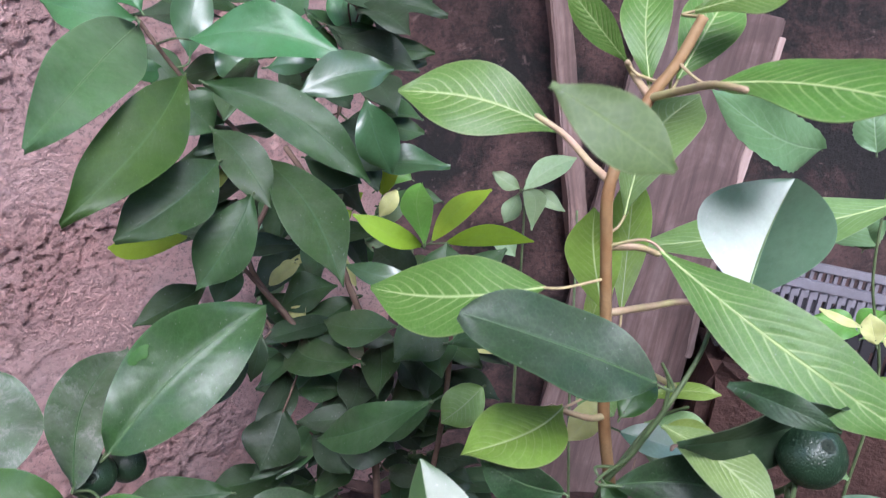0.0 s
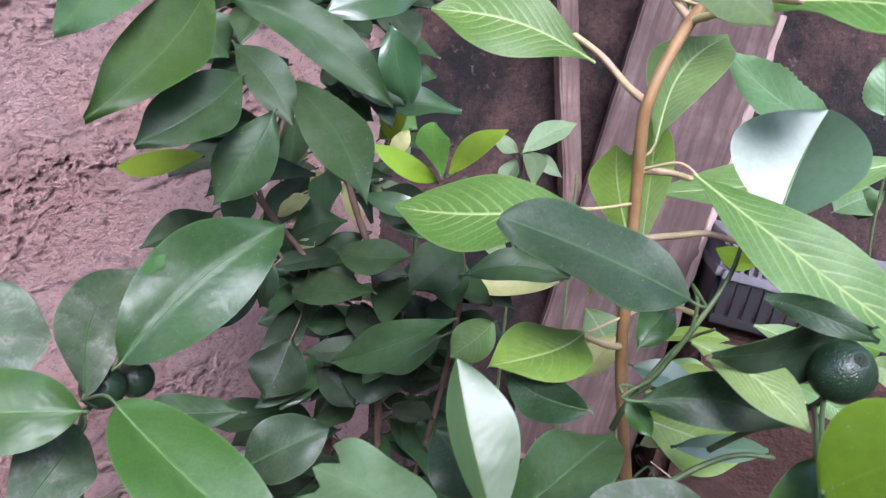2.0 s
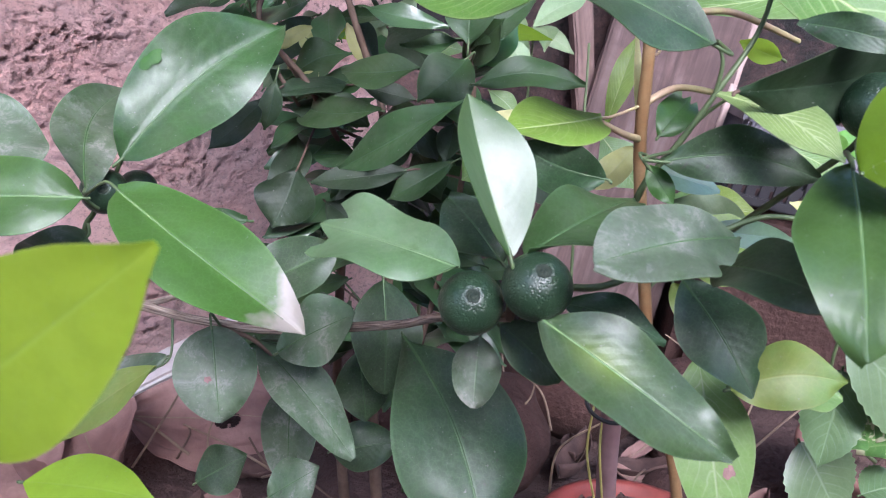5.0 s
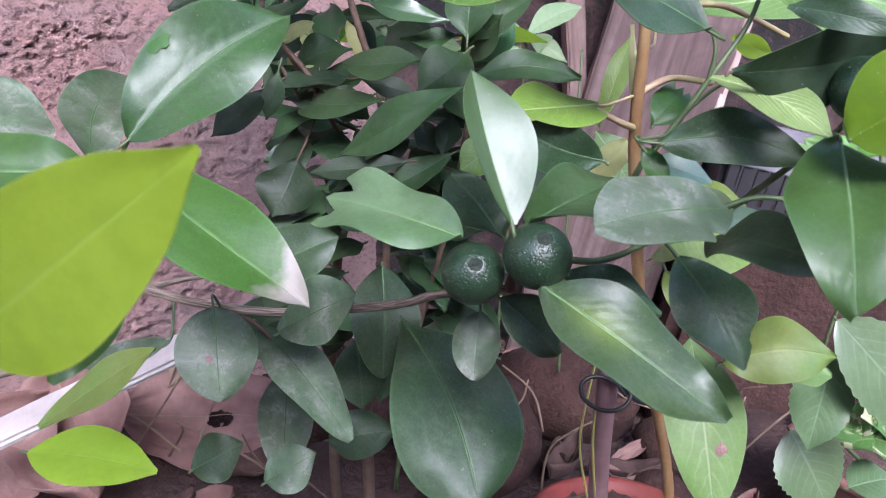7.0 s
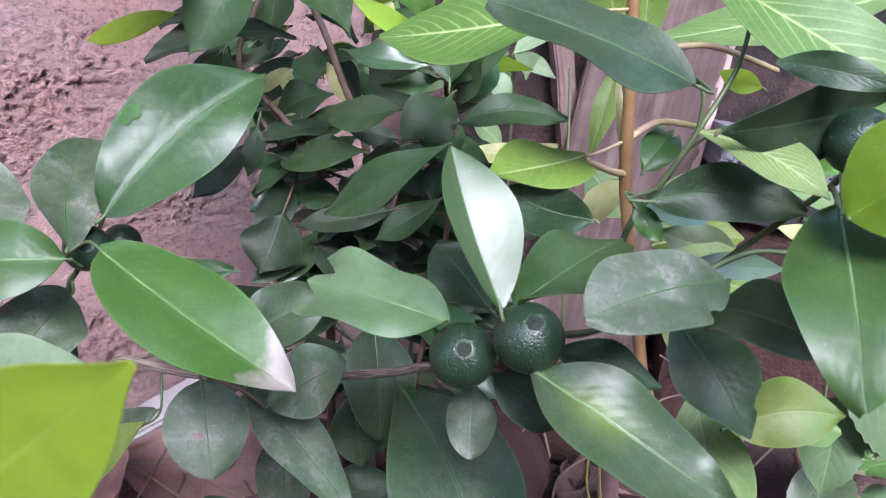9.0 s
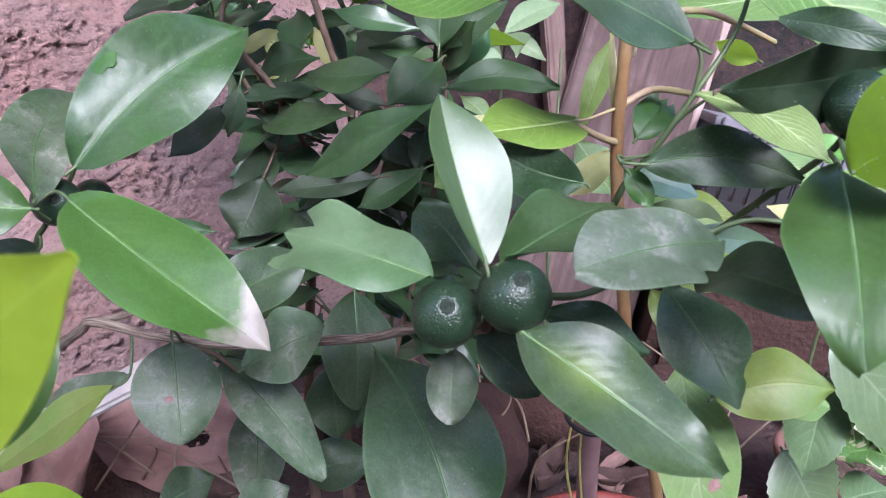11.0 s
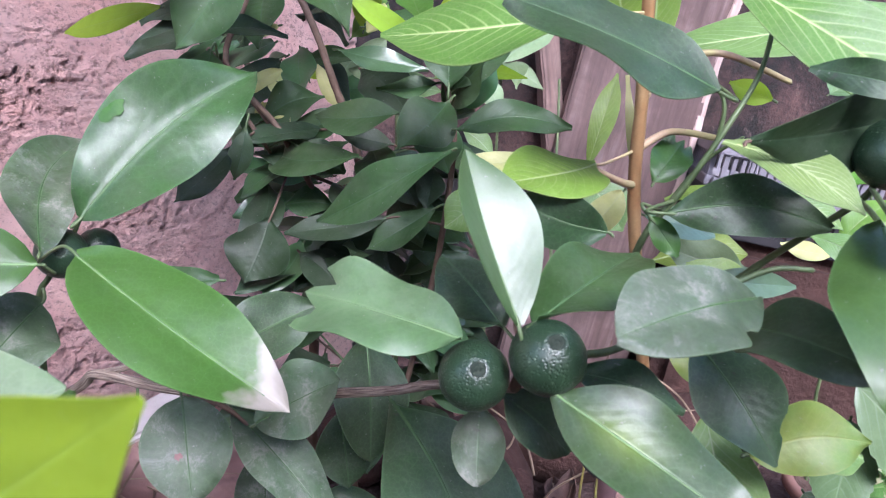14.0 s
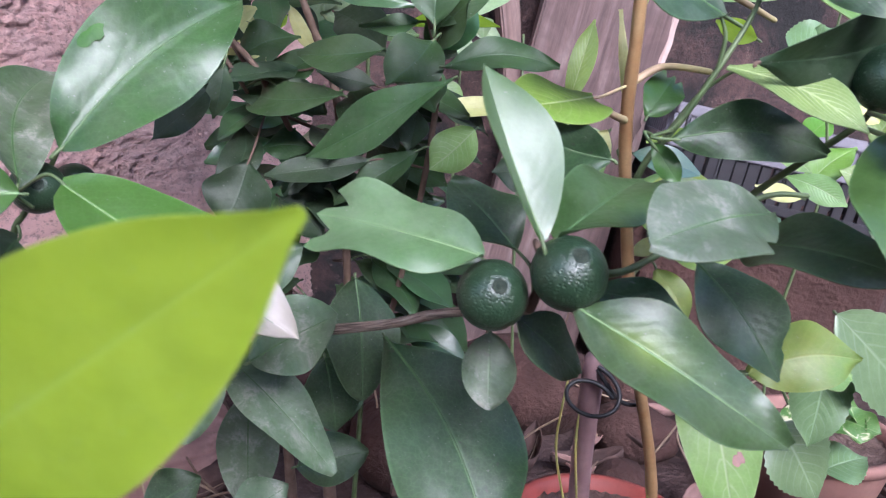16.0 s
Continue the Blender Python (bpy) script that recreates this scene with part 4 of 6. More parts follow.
def soil_disc(r, z, parent):
    verts, faces, n = [], [], 24
    for i in range(n + 1):
        for j in range(n + 1):
            x, y = (2 * i / n - 1), (2 * j / n - 1)
            x, y = x * math.sqrt(1 - y * y / 2) * r, y * math.sqrt(1 - x * x / 2) * r
            verts.append((x, y, z + 0.006 * noise.noise(Vector((x * 60, y * 60, z))) + 0.005 * noise.noise(Vector((x * 170, y * 170, 2)))))
    for i in range(n):
        for j in range(n):
            a = i * (n + 1) + j
            faces.append((a, a + n + 1, a + n + 2, a + 1))
    return part("soil", mesh_from("soil", verts, faces), SOIL, parent, "dry crumbly brown soil")


def pot(label, at, r, h, mat):
    p = thing("flower_pot", label, "pot", at)
    ring_shape("body", [(r * 0.72, 0), (r * 0.95, h * 0.85), (r * 0.95, h * 0.86), (r * 1.04, h * 0.87), (r * 1.05, h * 0.99), (r * 1.0, h), (r * 0.93, h * 0.99), (r * 0.9, h * 0.8), (r * 0.7, 0.015)], mat, p)
    soil_disc(r * 0.91, h * 0.88, p)
    return p


pot("red plastic flower pot filled with dry soil", (0.215, 0.58, 0.0), 0.085, 0.1, RED_POT)
pot("weathered terracotta flower pot with soil", (0.54, 0.74, 0.0), 0.085, 0.1, TERRACOTTA)


def stone(at, size, seed):
    bm = bmesh.new()
    bmesh.ops.create_icosphere(bm, subdivisions=3, radius=1)
    for v in bm.verts:
        d = v.co.copy()
        v.co *= 1 + 0.3 * noise.noise(d * 1.1 + Vector((seed, 0, 0))) + 0.08 * noise.noise(d * 4 + Vector((0, seed, 0)))
        v.co = Vector((v.co.x * size[0], v.co.y * size[1], v.co.z * size[2]))
    me = bpy.data.meshes.new("stone")
    bm.to_mesh(me)
    bm.free()
    me.polygons.foreach_set("use_smooth", [True] * len(me.polygons))
    ob = tagged(part("stone", me, STONE), "rough reddish-brown stone lying on the earth", "stone", "stones on the ground")
    ob.location = at
    ob.rotation_euler = (0, 0, seed)
    return ob


for i, (x, y, s) in enumerate(((0.1, 0.86, 0.11), (0.24, 0.98, 0.12), (-0.02, 0.98, 0.09), (0.38, 0.88, 0.06), (0.05, 0.68, 0.05), (0.44, 1.02, 0.08), (-0.12, 0.92, 0.05), (0.32, 0.78, 0.04))):
    stone((x, y, s * 0.35), (s, s * 0.8, s * 0.62), i * 1.7 + 1)

lath = tagged(board_box("pale_lath", (0.3, 0.032, 0.01), WHITE_WOOD, None, "", (12, 2, 2), 0.0015, 5), "pale whitewashed lath lying slanted among the stems", "lath")
lath.matrix_world = pose(-0.26, 0.62, 0.2, 28, -24, 20)


def dry_leaf(label, at, length, width, turn, curl, hole=False, mat=DRY_LEAF):
    """A withered leaf: a buckled blade, optionally with a hole eaten through it."""
    nu, nv = (110, 66) if hole else (26, 14)
    verts, faces = [], []
    for i in range(nu + 1):
        u = i / nu
        hw = 0.5 * width * max(0.02, math.sin(math.pi * u ** 0.9)) ** 0.7
        for j in range(nv + 1):
            v = 2 * j / nv - 1
            q = Vector((u * 3 + at[0] * 9, v * 2, at[1] * 7))
            z = curl * length * (0.5 * v * v * abs(v) + 0.3 * (2 * u - 1) ** 2) + 0.05 * length * noise.noise(q * 1.5)
            verts.append(((u - 0.5) * length, v * hw * (1 + 0.12 * noise.noise(q * 3)), z))
    for i in range(nu):
        for j in range(nv):
            if hole and (i - 60) ** 2 + (1.5 * (j - 30)) ** 2 < 62 + 70 * noise.noise(Vector((i * 0.22, j * 0.22, 3))):
                continue
            a = i * (nv + 1) + j
            faces.append((a, a + nv + 1, a + nv + 2, a + 1))
    me = mesh_from("dry_leaf", verts, faces)
    ob = tagged(part("dry_leaf", me, mat), label, "dead leaf", "dead leaves on the ground")
    th = ob.modifiers.new("thickness", "SOLIDIFY")
    th.thickness = 0.0008
    mid = [Vector(verts[i * (nv + 1) + nv // 2]) for i in range(nu + 1)]
    rv, rf = [], []
    for i, c in enumerate(mid):
        r = 0.0011 * (1 - 0.75 * i / nu)
        rv += [c + Vector((0, -r, 0.0002)), c + Vector((0, 0, 0.0002 + r)), c + Vector((0, r, 0.0002))]
    for i in range(nu):
        rf += [(3 * i, 3 * i + 3, 3 * i + 4, 3 * i + 1), (3 * i + 1, 3 * i + 4, 3 * i + 5, 3 * i + 2)]
    part("midrib", mesh_from("midrib", rv, rf), STRAW, ob, "paler dry midrib")
    ob.matrix_world = pose(*at, *turn)
    return ob


dry_leaf("large pinkish-brown dead leaf with a hole", (-0.235, 0.83, 0.06), 0.21, 0.14, (38, 5, 15), 0.1, True)
dry_leaf("folded pinkish-brown dead leaf", (-0.33, 0.7, 0.09), 0.2, 0.13, (30, 12, -55), 0.3)
dry_leaf("curled reddish-brown dead leaf", (-0.42, 0.66, 0.08), 0.17, 0.12, (45, -20, 70), 0.35)
dry_leaf("crumpled tan dead leaf", (-0.3, 0.88, 0.06), 0.1, 0.06, (20, 25, 100), 0.5, False, STRAW)
rnd = random.Random(5)
for i in range(46):
    x, y = rnd.uniform(-0.4, 0.75), rnd.uniform(0.66, 1.2)
    if y > 1.25 + 1.2 * (x + 0.09):
        continue
    dry_leaf("small withered brown leaf on the earth", (x, y, 0.022), rnd.uniform(0.04, 0.09), rnd.uniform(0.02, 0.04), (rnd.uniform(-20, 20), rnd.uniform(-15, 15), rnd.uniform(0, 360)), rnd.uniform(0.1, 0.5), False, rnd.choice((DEAD_LEAF, DEAD_LEAF, DRY_LEAF)))
for i in range(34):
    x, y = rnd.uniform(-0.32, 0.5), rnd.uniform(0.7, 1.1)
    a, ln = rnd.uniform(0, 6.28), rnd.uniform(0.06, 0.16)
    q = Vector((x, y, 0.03 + rnd.uniform(0, 0.03)))
    e = q + Vector((math.cos(a) * ln, math.sin(a) * ln * 0.5, rnd.uniform(0.0, 0.12)))
    t = tube("dry_twig", [q, (q + e) / 2 + Vector((rnd.uniform(-0.02, 0.02), 0, rnd.uniform(0, 0.02))), e], 0.0016, 0.001, STRAW if i % 3 else BARK, None, "thin dry twig lying among dead leaves", ring=6)
    tagged(t, category="twig", group="twigs on the ground")

stake = tagged(tube("stake", [(0.19, 0.57, 0.07), (0.17, 0.53, 0.2), (0.16, 0.5, 0.3)], 0.0085, 0.008, PURPLE_STAKE, None, ring=10), "purplish-brown plant stake in the red pot", "stake")
loop = []
for k in range(15):
    a = 2.3 * math.pi * k / 14
    loop.append((0.155 + 0.017 * math.cos(a + 0.4), 0.485 + 0.012 * math.sin(a), 0.272 + 0.011 * math.sin(a + 0.4) + 0.001 * k))
tagged(tube("wire_tie", loop + [(0.178, 0.49, 0.272), (0.2, 0.5, 0.264)], 0.0016, 0.0016, WIRE, None, ring=7), "black wire twisted round the stake and stem", "wire")

# ---------------------------------------------------------------- plants
C = thing("citrus_bush", "citrus bush with glossy dark green leaves and unripe fruit", "shrub", (-0.42, 0.6, 0.0))
tube("trunk", [(-0.42, 0.6, -0.02), (-0.43, 0.58, 0.1), (-0.4, 0.55, 0.19), (-0.34, 0.53, 0.235), (-0.2509, 0.4829, 0.2806)], 0.007, 0.0037, BRANCH, C, ring=10, knobs=0.06)
tube("branch", [(-0.2509, 0.4829, 0.2806), (-0.2154, 0.4794, 0.3122), (-0.1823, 0.4690, 0.3372), (-0.1706, 0.4656, 0.3458), (-0.1295, 0.4545, 0.3421), (-0.0760, 0.4401, 0.3433), (-0.0219, 0.4156, 0.3578), (0.0064, 0.3918, 0.3703), (0.0274, 0.3640, 0.3862), (0.0575, 0.3220, 0.4039)], 0.0036, 0.0022, BRANCH, C, ring=9, knobs=0.08)
tube("side_twig", [(-0.1706, 0.4656, 0.3458), (-0.1599, 0.4697, 0.3473), (-0.1469, 0.4760, 0.3498), (-0.1249, 0.4861, 0.3525)], 0.0026, 0.0016, BRANCH, C, ring=9, knobs=0.08)
tube("twig", [(-0.2028, 0.4669, 0.3294), (-0.1949, 0.4532, 0.3942), (-0.1853, 0.4473, 0.4117), (-0.1759, 0.4515, 0.4283), (-0.1651, 0.4455, 0.4458)], 0.0021, 0.0012, GREEN_STEM, C, ring=9, knobs=0.05)
tube("twig", [(-0.1853, 0.4473, 0.4117), (-0.1694, 0.4406, 0.4273)], 0.00105, 0.0008, GREEN_STEM, C, ring=9, knobs=0.05)
tube("twig", [(-0.1744, 0.4312, 0.4184), (-0.1784, 0.4230, 0.4262)], 0.00105, 0.0008, GREEN_STEM, C, ring=9, knobs=0.05)
tube("twig", [(0.0575, 0.3220, 0.4039), (0.0571, 0.3066, 0.4236), (0.0543, 0.3101, 0.4359)], 0.0024, 0.0012, BARK, C, ring=9, knobs=0.1)
tube("twig", [(-0.1125, 0.4462, 0.3418), (-0.0912, 0.4437, 0.3356), (-0.0776, 0.4406, 0.3260)], 0.0018, 0.001, BARK, C, ring=9, knobs=0.1)
tube("twig", [(0.0802, 0.3155, 0.4213), (0.1066, 0.3345, 0.4184), (0.1568, 0.3583, 0.4365), (0.1810, 0.3602, 0.4467), (0.2001, 0.3596, 0.4469)], 0.0018, 0.00128, GREEN_STEM, C, ring=9, knobs=0.05)
tube("twig", [(0.1286, 0.4014, 0.4384), (0.1343, 0.3961, 0.4579), (0.1453, 0.3904, 0.4762), (0.1595, 0.3866, 0.5025), (0.1795, 0.3944, 0.5336), (0.1871, 0.4009, 0.5583)], 0.00195, 0.00112, GREEN_STEM, C, ring=9, knobs=0.05)
tube("twig", [(0.1595, 0.3866, 0.5025), (0.1608, 0.3857, 0.5181), (0.1569, 0.3866, 0.5285)], 0.0012, 0.0008, GREEN_STEM, C, ring=9, knobs=0.05)
tube("twig", [(0.1836, 0.3971, 0.4313), (0.1932, 0.3847, 0.4467), (0.2020, 0.3633, 0.4665), (0.2083, 0.3461, 0.4820), (0.2115, 0.3426, 0.4896)], 0.00195, 0.0014, GREEN_STEM, C, ring=9, knobs=0.05)
tube("petiole", [(0.2083, 0.3461, 0.4820), (0.1939, 0.3161, 0.4820), (0.1770, 0.2846, 0.4825)], 0.0013, 0.001, GREEN_STEM, C, ring=8)
tube("petiole", [(0.2101, 0.3423, 0.4881), (0.1878, 0.3025, 0.4881), (0.1632, 0.2550, 0.4858)], 0.0012, 0.0009, GREEN_STEM, C, ring=8)
tube("twig", [(0.1343, 0.3961, 0.4579), (0.1599, 0.4037, 0.4890), (0.1721, 0.3868, 0.5049)], 0.0012, 0.0008, GREEN_STEM, C, ring=9, knobs=0.05)
leaf(C, "cm", (-0.1588, 0.4308, 0.4485), (-0.0777, 0.4923, 0.5268), 0.0627, (0.22, -0.86, 0.45), 0.04, 0.05, full=0.68, fold=18, spot=(0.4, 0.8, 0.0062, "chewed"))
leaf(C, "ci", (-0.1463, 0.3939, 0.4382), (-0.0377, 0.3365, 0.3849), 0.0506, (0.09, -0.58, 0.81), 0.05, -0.03, full=0.64, fold=15, burnt=1)
leaf(C, "ci", (-0.1650, 0.3948, 0.4331), (-0.2606, 0.3840, 0.4261), 0.0500, (0.04, -0.76, 0.65), 0.06, 0, full=0.66, fold=10)
leaf(C, "cd", (-0.1741, 0.4165, 0.4334), (-0.1909, 0.5279, 0.4813), 0.0411, (0.43, -0.30, 0.85), 0.03, 0.1, full=0.66, fold=8)
leaf(C, "cd", (-0.2367, 0.4357, 0.4251), (-0.2668, 0.4885, 0.4748), 0.0629, (0.31, -0.30, 0.90), 0.03, 0, full=0.6, fold=6, spot=(0.55, 0.2, 0.006, "dropping"))
leaf(C, "cd", (-0.1872, 0.4386, 0.3987), (-0.1920, 0.3716, 0.3792), 0.0455, (0.51, 0.29, 0.81), 0.05, 0, full=0.64, fold=8)
leaf(C, "bw", (-0.1543, 0.2559, 0.4009), (-0.1022, 0.2779, 0.4225), 0.0499, (0.14, -0.85, 0.51), 0.08, 0, full=0.6, fold=8, pet=0, u0=0.55)
leaf(C, "ye", (-0.0894, 0.1605, 0.4341), (-0.0261, 0.1360, 0.4857), 0.0389, (-0.32, -0.95, -0.06), 0.01, 0, fold=1, u0=0.37, pet=0)
leaf(C, "ci", (-0.1126, 0.2403, 0.3855), (-0.0929, 0.2618, 0.4289), 0.0229, (0.40, -0.88, 0.26), 0.03, 0, fold=10, pet=0)
leaf(C, "cd", (-0.1725, 0.1772, 0.4879), (-0.0600, 0.1058, 0.5223), 0.0367, (-0.55, -0.58, 0.60), 0.03, 0, fold=8, pet=0)
leaf(C, "cg", (0.0533, 0.2976, 0.4395), (0.0334, 0.3293, 0.5006), 0.0379, (0.34, -0.78, 0.52), 0.01, 0.04, fold=24, u0=0.5, lit=-0.5)
leaf(C, "cl", (0.0330, 0.3045, 0.4314), (-0.0303, 0.3361, 0.4396), 0.0403, (-0.10, -0.52, 0.85), 0.05, 0.02, fold=9, cut=0.64, pet=0, u0=0.42)
leaf(C, "cb", (0.0534, 0.3353, 0.4252), (0.0280, 0.3636, 0.4492), 0.0350, (0.07, -0.61, 0.79), 0.05, 0, fold=6)
leaf(C, "cm", (0.0599, 0.3025, 0.4391), (0.1200, 0.3670, 0.4519), 0.0387, (0.04, -0.29, 0.96), 0.06, -0.03, fold=10)
leaf(C, "cd", (0.1447, 0.3025, 0.4501), (0.0792, 0.2633, 0.4481), 0.0424, (0.20, -0.47, 0.86), 0.05, 0, full=0.6, fold=8, u0=0.55, notch=0.3)
leaf(C, "cb", (0.1456, 0.3214, 0.4329), (0.1631, 0.2473, 0.4413), 0.0338, (-0.51, -0.11, 0.85), 0.06, 0, fold=8)
leaf(C, "cb", (0.1421, 0.3460, 0.4170), (0.1680, 0.3101, 0.3747), 0.0376, (-0.12, -0.78, 0.61), 0.1, 0, fold=8, notch=0.8)
leaf(C, "cf", (0.0662, 0.2899, 0.4163), (0.1383, 0.2575, 0.3743), 0.0418, (0.11, -0.66, 0.74), 0.06, -0.03, full=0.92, fold=10, u0=0.45)
leaf(C, "cd", (0.0463, 0.3436, 0.3844), (0.0444, 0.3272, 0.3549), 0.0243, (-0.22, -0.85, 0.49), 0.04, 0, full=0.6, fold=6, u0=0.5)
leaf(C, "cb", (0.0546, 0.3304, 0.3964), (0.0854, 0.3320, 0.3683), 0.0286, (0.48, -0.72, 0.49), 0.05, 0, fold=8)
leaf(C, "cb", (0.0062, 0.4344, 0.3453), (0.0559, 0.3530, 0.2671), 0.0800, (0.05, -0.68, 0.73), 0.05, 0.05, full=0.66, fold=6, u0=0.62)
leaf(C, "cd", (-0.1102, 0.4276, 0.3492), (-0.0986, 0.3986, 0.3005), 0.0486, (0.25, -0.88, 0.40), 0.04, 0, full=0.6, fold=6, spot=(0.55, -0.2, 0.002, "brown"))
leaf(C, "cd", (-0.0885, 0.4522, 0.3305), (-0.0216, 0.4146, 0.2700), 0.0369, (0.33, -0.59, 0.74), 0.05, 0, full=0.7, fold=6)
leaf(C, "cd", (-0.0665, 0.4118, 0.3414), (-0.0214, 0.4067, 0.3692), 0.0430, (-0.43, -0.70, 0.57), 0.04, 0, full=0.58, fold=6, u0=0.55)
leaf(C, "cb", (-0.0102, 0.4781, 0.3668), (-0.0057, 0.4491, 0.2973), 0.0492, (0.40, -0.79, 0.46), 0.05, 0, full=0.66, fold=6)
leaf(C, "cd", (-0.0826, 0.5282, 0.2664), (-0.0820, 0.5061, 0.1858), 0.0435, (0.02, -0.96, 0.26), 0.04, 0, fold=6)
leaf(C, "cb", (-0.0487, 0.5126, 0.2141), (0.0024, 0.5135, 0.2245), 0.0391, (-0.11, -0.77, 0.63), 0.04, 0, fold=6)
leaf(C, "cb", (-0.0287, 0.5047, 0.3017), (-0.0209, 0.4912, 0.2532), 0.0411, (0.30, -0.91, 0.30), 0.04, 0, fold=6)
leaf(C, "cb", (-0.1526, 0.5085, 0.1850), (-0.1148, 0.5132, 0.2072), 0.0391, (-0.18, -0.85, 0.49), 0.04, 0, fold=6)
leaf(C, "cd", (-0.0853, 0.4605, 0.2081), (-0.0510, 0.4652, 0.2302), 0.0356, (-0.22, -0.83, 0.51), 0.04, 0, fold=6)
leaf(C, "cd", (-0.1573, 0.4753, 0.3058), (-0.2149, 0.4797, 0.2804), 0.0229, (-0.33, -0.70, 0.63), 0.05, 0.05, fold=6)
leaf(C, "yg", (-0.1503, 0.4394, 0.3157), (-0.2159, 0.4154, 0.2683), 0.0332, (-0.37, -0.52, 0.77), 0.05, 0.04, fold=6)
leaf(C, "ye", (-0.1735, 0.3282, 0.3044), (-0.1091, 0.3248, 0.2987), 0.0340, (0.06, -0.44, 0.90), 0.05, 0, fold=10)
leaf(C, "cb", (-0.1016, 0.4953, 0.3491), (-0.0433, 0.5015, 0.3799), 0.0494, (-0.22, -0.79, 0.57), 0.05, 0, fold=10, pet=0)
leaf(C, "cb", (0.1477, 0.3640, 0.5262), (0.0501, 0.3574, 0.5616), 0.0520, (0.28, -0.64, 0.71), 0.03, 0.0, full=0.64, fold=7, u0=0.52)
leaf(C, "bd", (0.1511, 0.3355, 0.5067), (0.2328, 0.3480, 0.5229), 0.0404, (0.22, -0.87, -0.43), 0.05, 0, fold=8)
leaf(C, "cb", (0.1315, 0.3652, 0.4711), (0.2034, 0.3554, 0.4672), 0.0287, (-0.11, -0.95, 0.30), 0.05, 0.09, fold=8)
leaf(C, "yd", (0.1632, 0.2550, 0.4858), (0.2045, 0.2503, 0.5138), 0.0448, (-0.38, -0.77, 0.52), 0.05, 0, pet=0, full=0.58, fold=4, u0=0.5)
leaf(C, "ci", (0.1770, 0.2846, 0.4825), (0.1567, 0.2205, 0.4327), 0.0432, (-0.35, -0.75, 0.50), 0.07, 0.0, pet=0, full=0.66, fold=8)
leaf(C, "ci", (0.1280, 0.3780, 0.4666), (0.1409, 0.3726, 0.4487), 0.0128, (-0.10, -0.97, 0.22), 0.03, 0, fold=6)
leaf(C, "ci", (0.1512, 0.4418, 0.4753), (0.1717, 0.4575, 0.4976), 0.0235, (-0.08, -0.78, 0.62), 0.03, 0, fold=6, cut=0.84)
leaf(C, "cw", (0.1688, 0.4072, 0.4273), (0.2315, 0.4237, 0.4203), 0.0169, (0.27, -0.86, 0.44), 0.03, 0, fold=8)
leaf(C, "cw", (0.2037, 0.4016, 0.5619), (0.2324, 0.4230, 0.6233), 0.0694, (-0.29, -0.84, 0.45), 0.01, 0.03, fold=20, u0=0.5, lit=0.6)
leaf(C, "cb", (0.1716, 0.3368, 0.5367), (0.2104, 0.3106, 0.5263), 0.0142, (-0.53, -0.84, 0.14), 0.04, 0.03, fold=8, pet=0)
leaf(C, "cw", (0.2674, 0.4010, 0.4483), (0.2980, 0.3730, 0.4260), 0.0243, (-0.20, -0.80, 0.55), 0.04, 0.05, fold=10, pet=0)
leaf(C, "cb", (0.0777, 0.3125, 0.4151), (0.1242, 0.3066, 0.4007), 0.0191, (0.1, -0.75, 0.6), 0.06, 0.04, fold=8, pet=0)
fruit(C, (0.0391, 0.3119, 0.4135), 0.0143, (0.0083, -0.8358, 0.5490))
fruit(C, (0.0652, 0.2991, 0.4265), 0.0148, (0.0512, -0.6937, 0.7185))
fruit(C, (-0.1765, 0.4450, 0.4260), 0.0138, (0.3, -0.8, 0.3))
fruit(C, (-0.1660, 0.4680, 0.4230), 0.0125, (-0.2, -0.8, 0.2))
fruit(C, (0.2134, 0.3381, 0.5031), 0.0155, (0.1, -0.7, 0.6))

B = thing("dark_shrub", "dense shrub with small dark green leaves by the pink wall", "shrub", (-0.02, 0.68, 0.0))
tube("trunk", [(-0.02, 0.68, -0.02), (-0.03, 0.67, 0.15), (-0.035, 0.64, 0.28)], 0.007, 0.005, BARK, B, ring=10, knobs=0.06)
tube("stem", [(-0.0980, 0.6480, 0.6250), (-0.0760, 0.6430, 0.5940), (-0.0585, 0.6384, 0.5589), (-0.0472, 0.6205, 0.5329), (-0.0399, 0.6151, 0.5140), (-0.0254, 0.6047, 0.4781), (-0.0173, 0.5968, 0.4124), (-0.0114, 0.6018, 0.2796)], 0.0026, 0.0032, BARK, B, ring=9, knobs=0.1)
tube("stem", [(0.0362, 0.5661, 0.5349), (0.0432, 0.5584, 0.5079), (0.0467, 0.5599, 0.4759), (0.0377, 0.5773, 0.3865), (0.0134, 0.5960, 0.2620)], 0.0018, 0.0026, BARK, B, ring=9, knobs=0.1)
tube("twig", [(-0.0984, 0.5703, 0.4938), (-0.0876, 0.5752, 0.4756), (-0.0784, 0.5919, 0.4619), (-0.0353, 0.5956, 0.4435)], 0.0016, 0.0014, BARK, B, ring=9, knobs=0.1)
leaf(B, "bu", (0.0347, 0.4172, 0.4918), (-0.0392, 0.4718, 0.4415), 0.0276, (-0.70, -0.67, 0.24), 0.06, 0.04, fold=12)
leaf(B, "bu", (0.0407, 0.5408, 0.5123), (0.0072, 0.5111, 0.4820), 0.0386, (0.13, -0.78, 0.62), 0.05, 0.05, fold=8)
leaf(B, "bu", (0.0450, 0.5162, 0.4958), (0.1195, 0.5150, 0.4979), 0.0266, (-0.03, -0.79, 0.61), 0.06, 0.08, fold=8)
leaf(B, "bu", (0.0080, 0.5252, 0.5040), (-0.0493, 0.5538, 0.4982), 0.0302, (-0.40, -0.67, 0.62), 0.05, 0.08, fold=8)
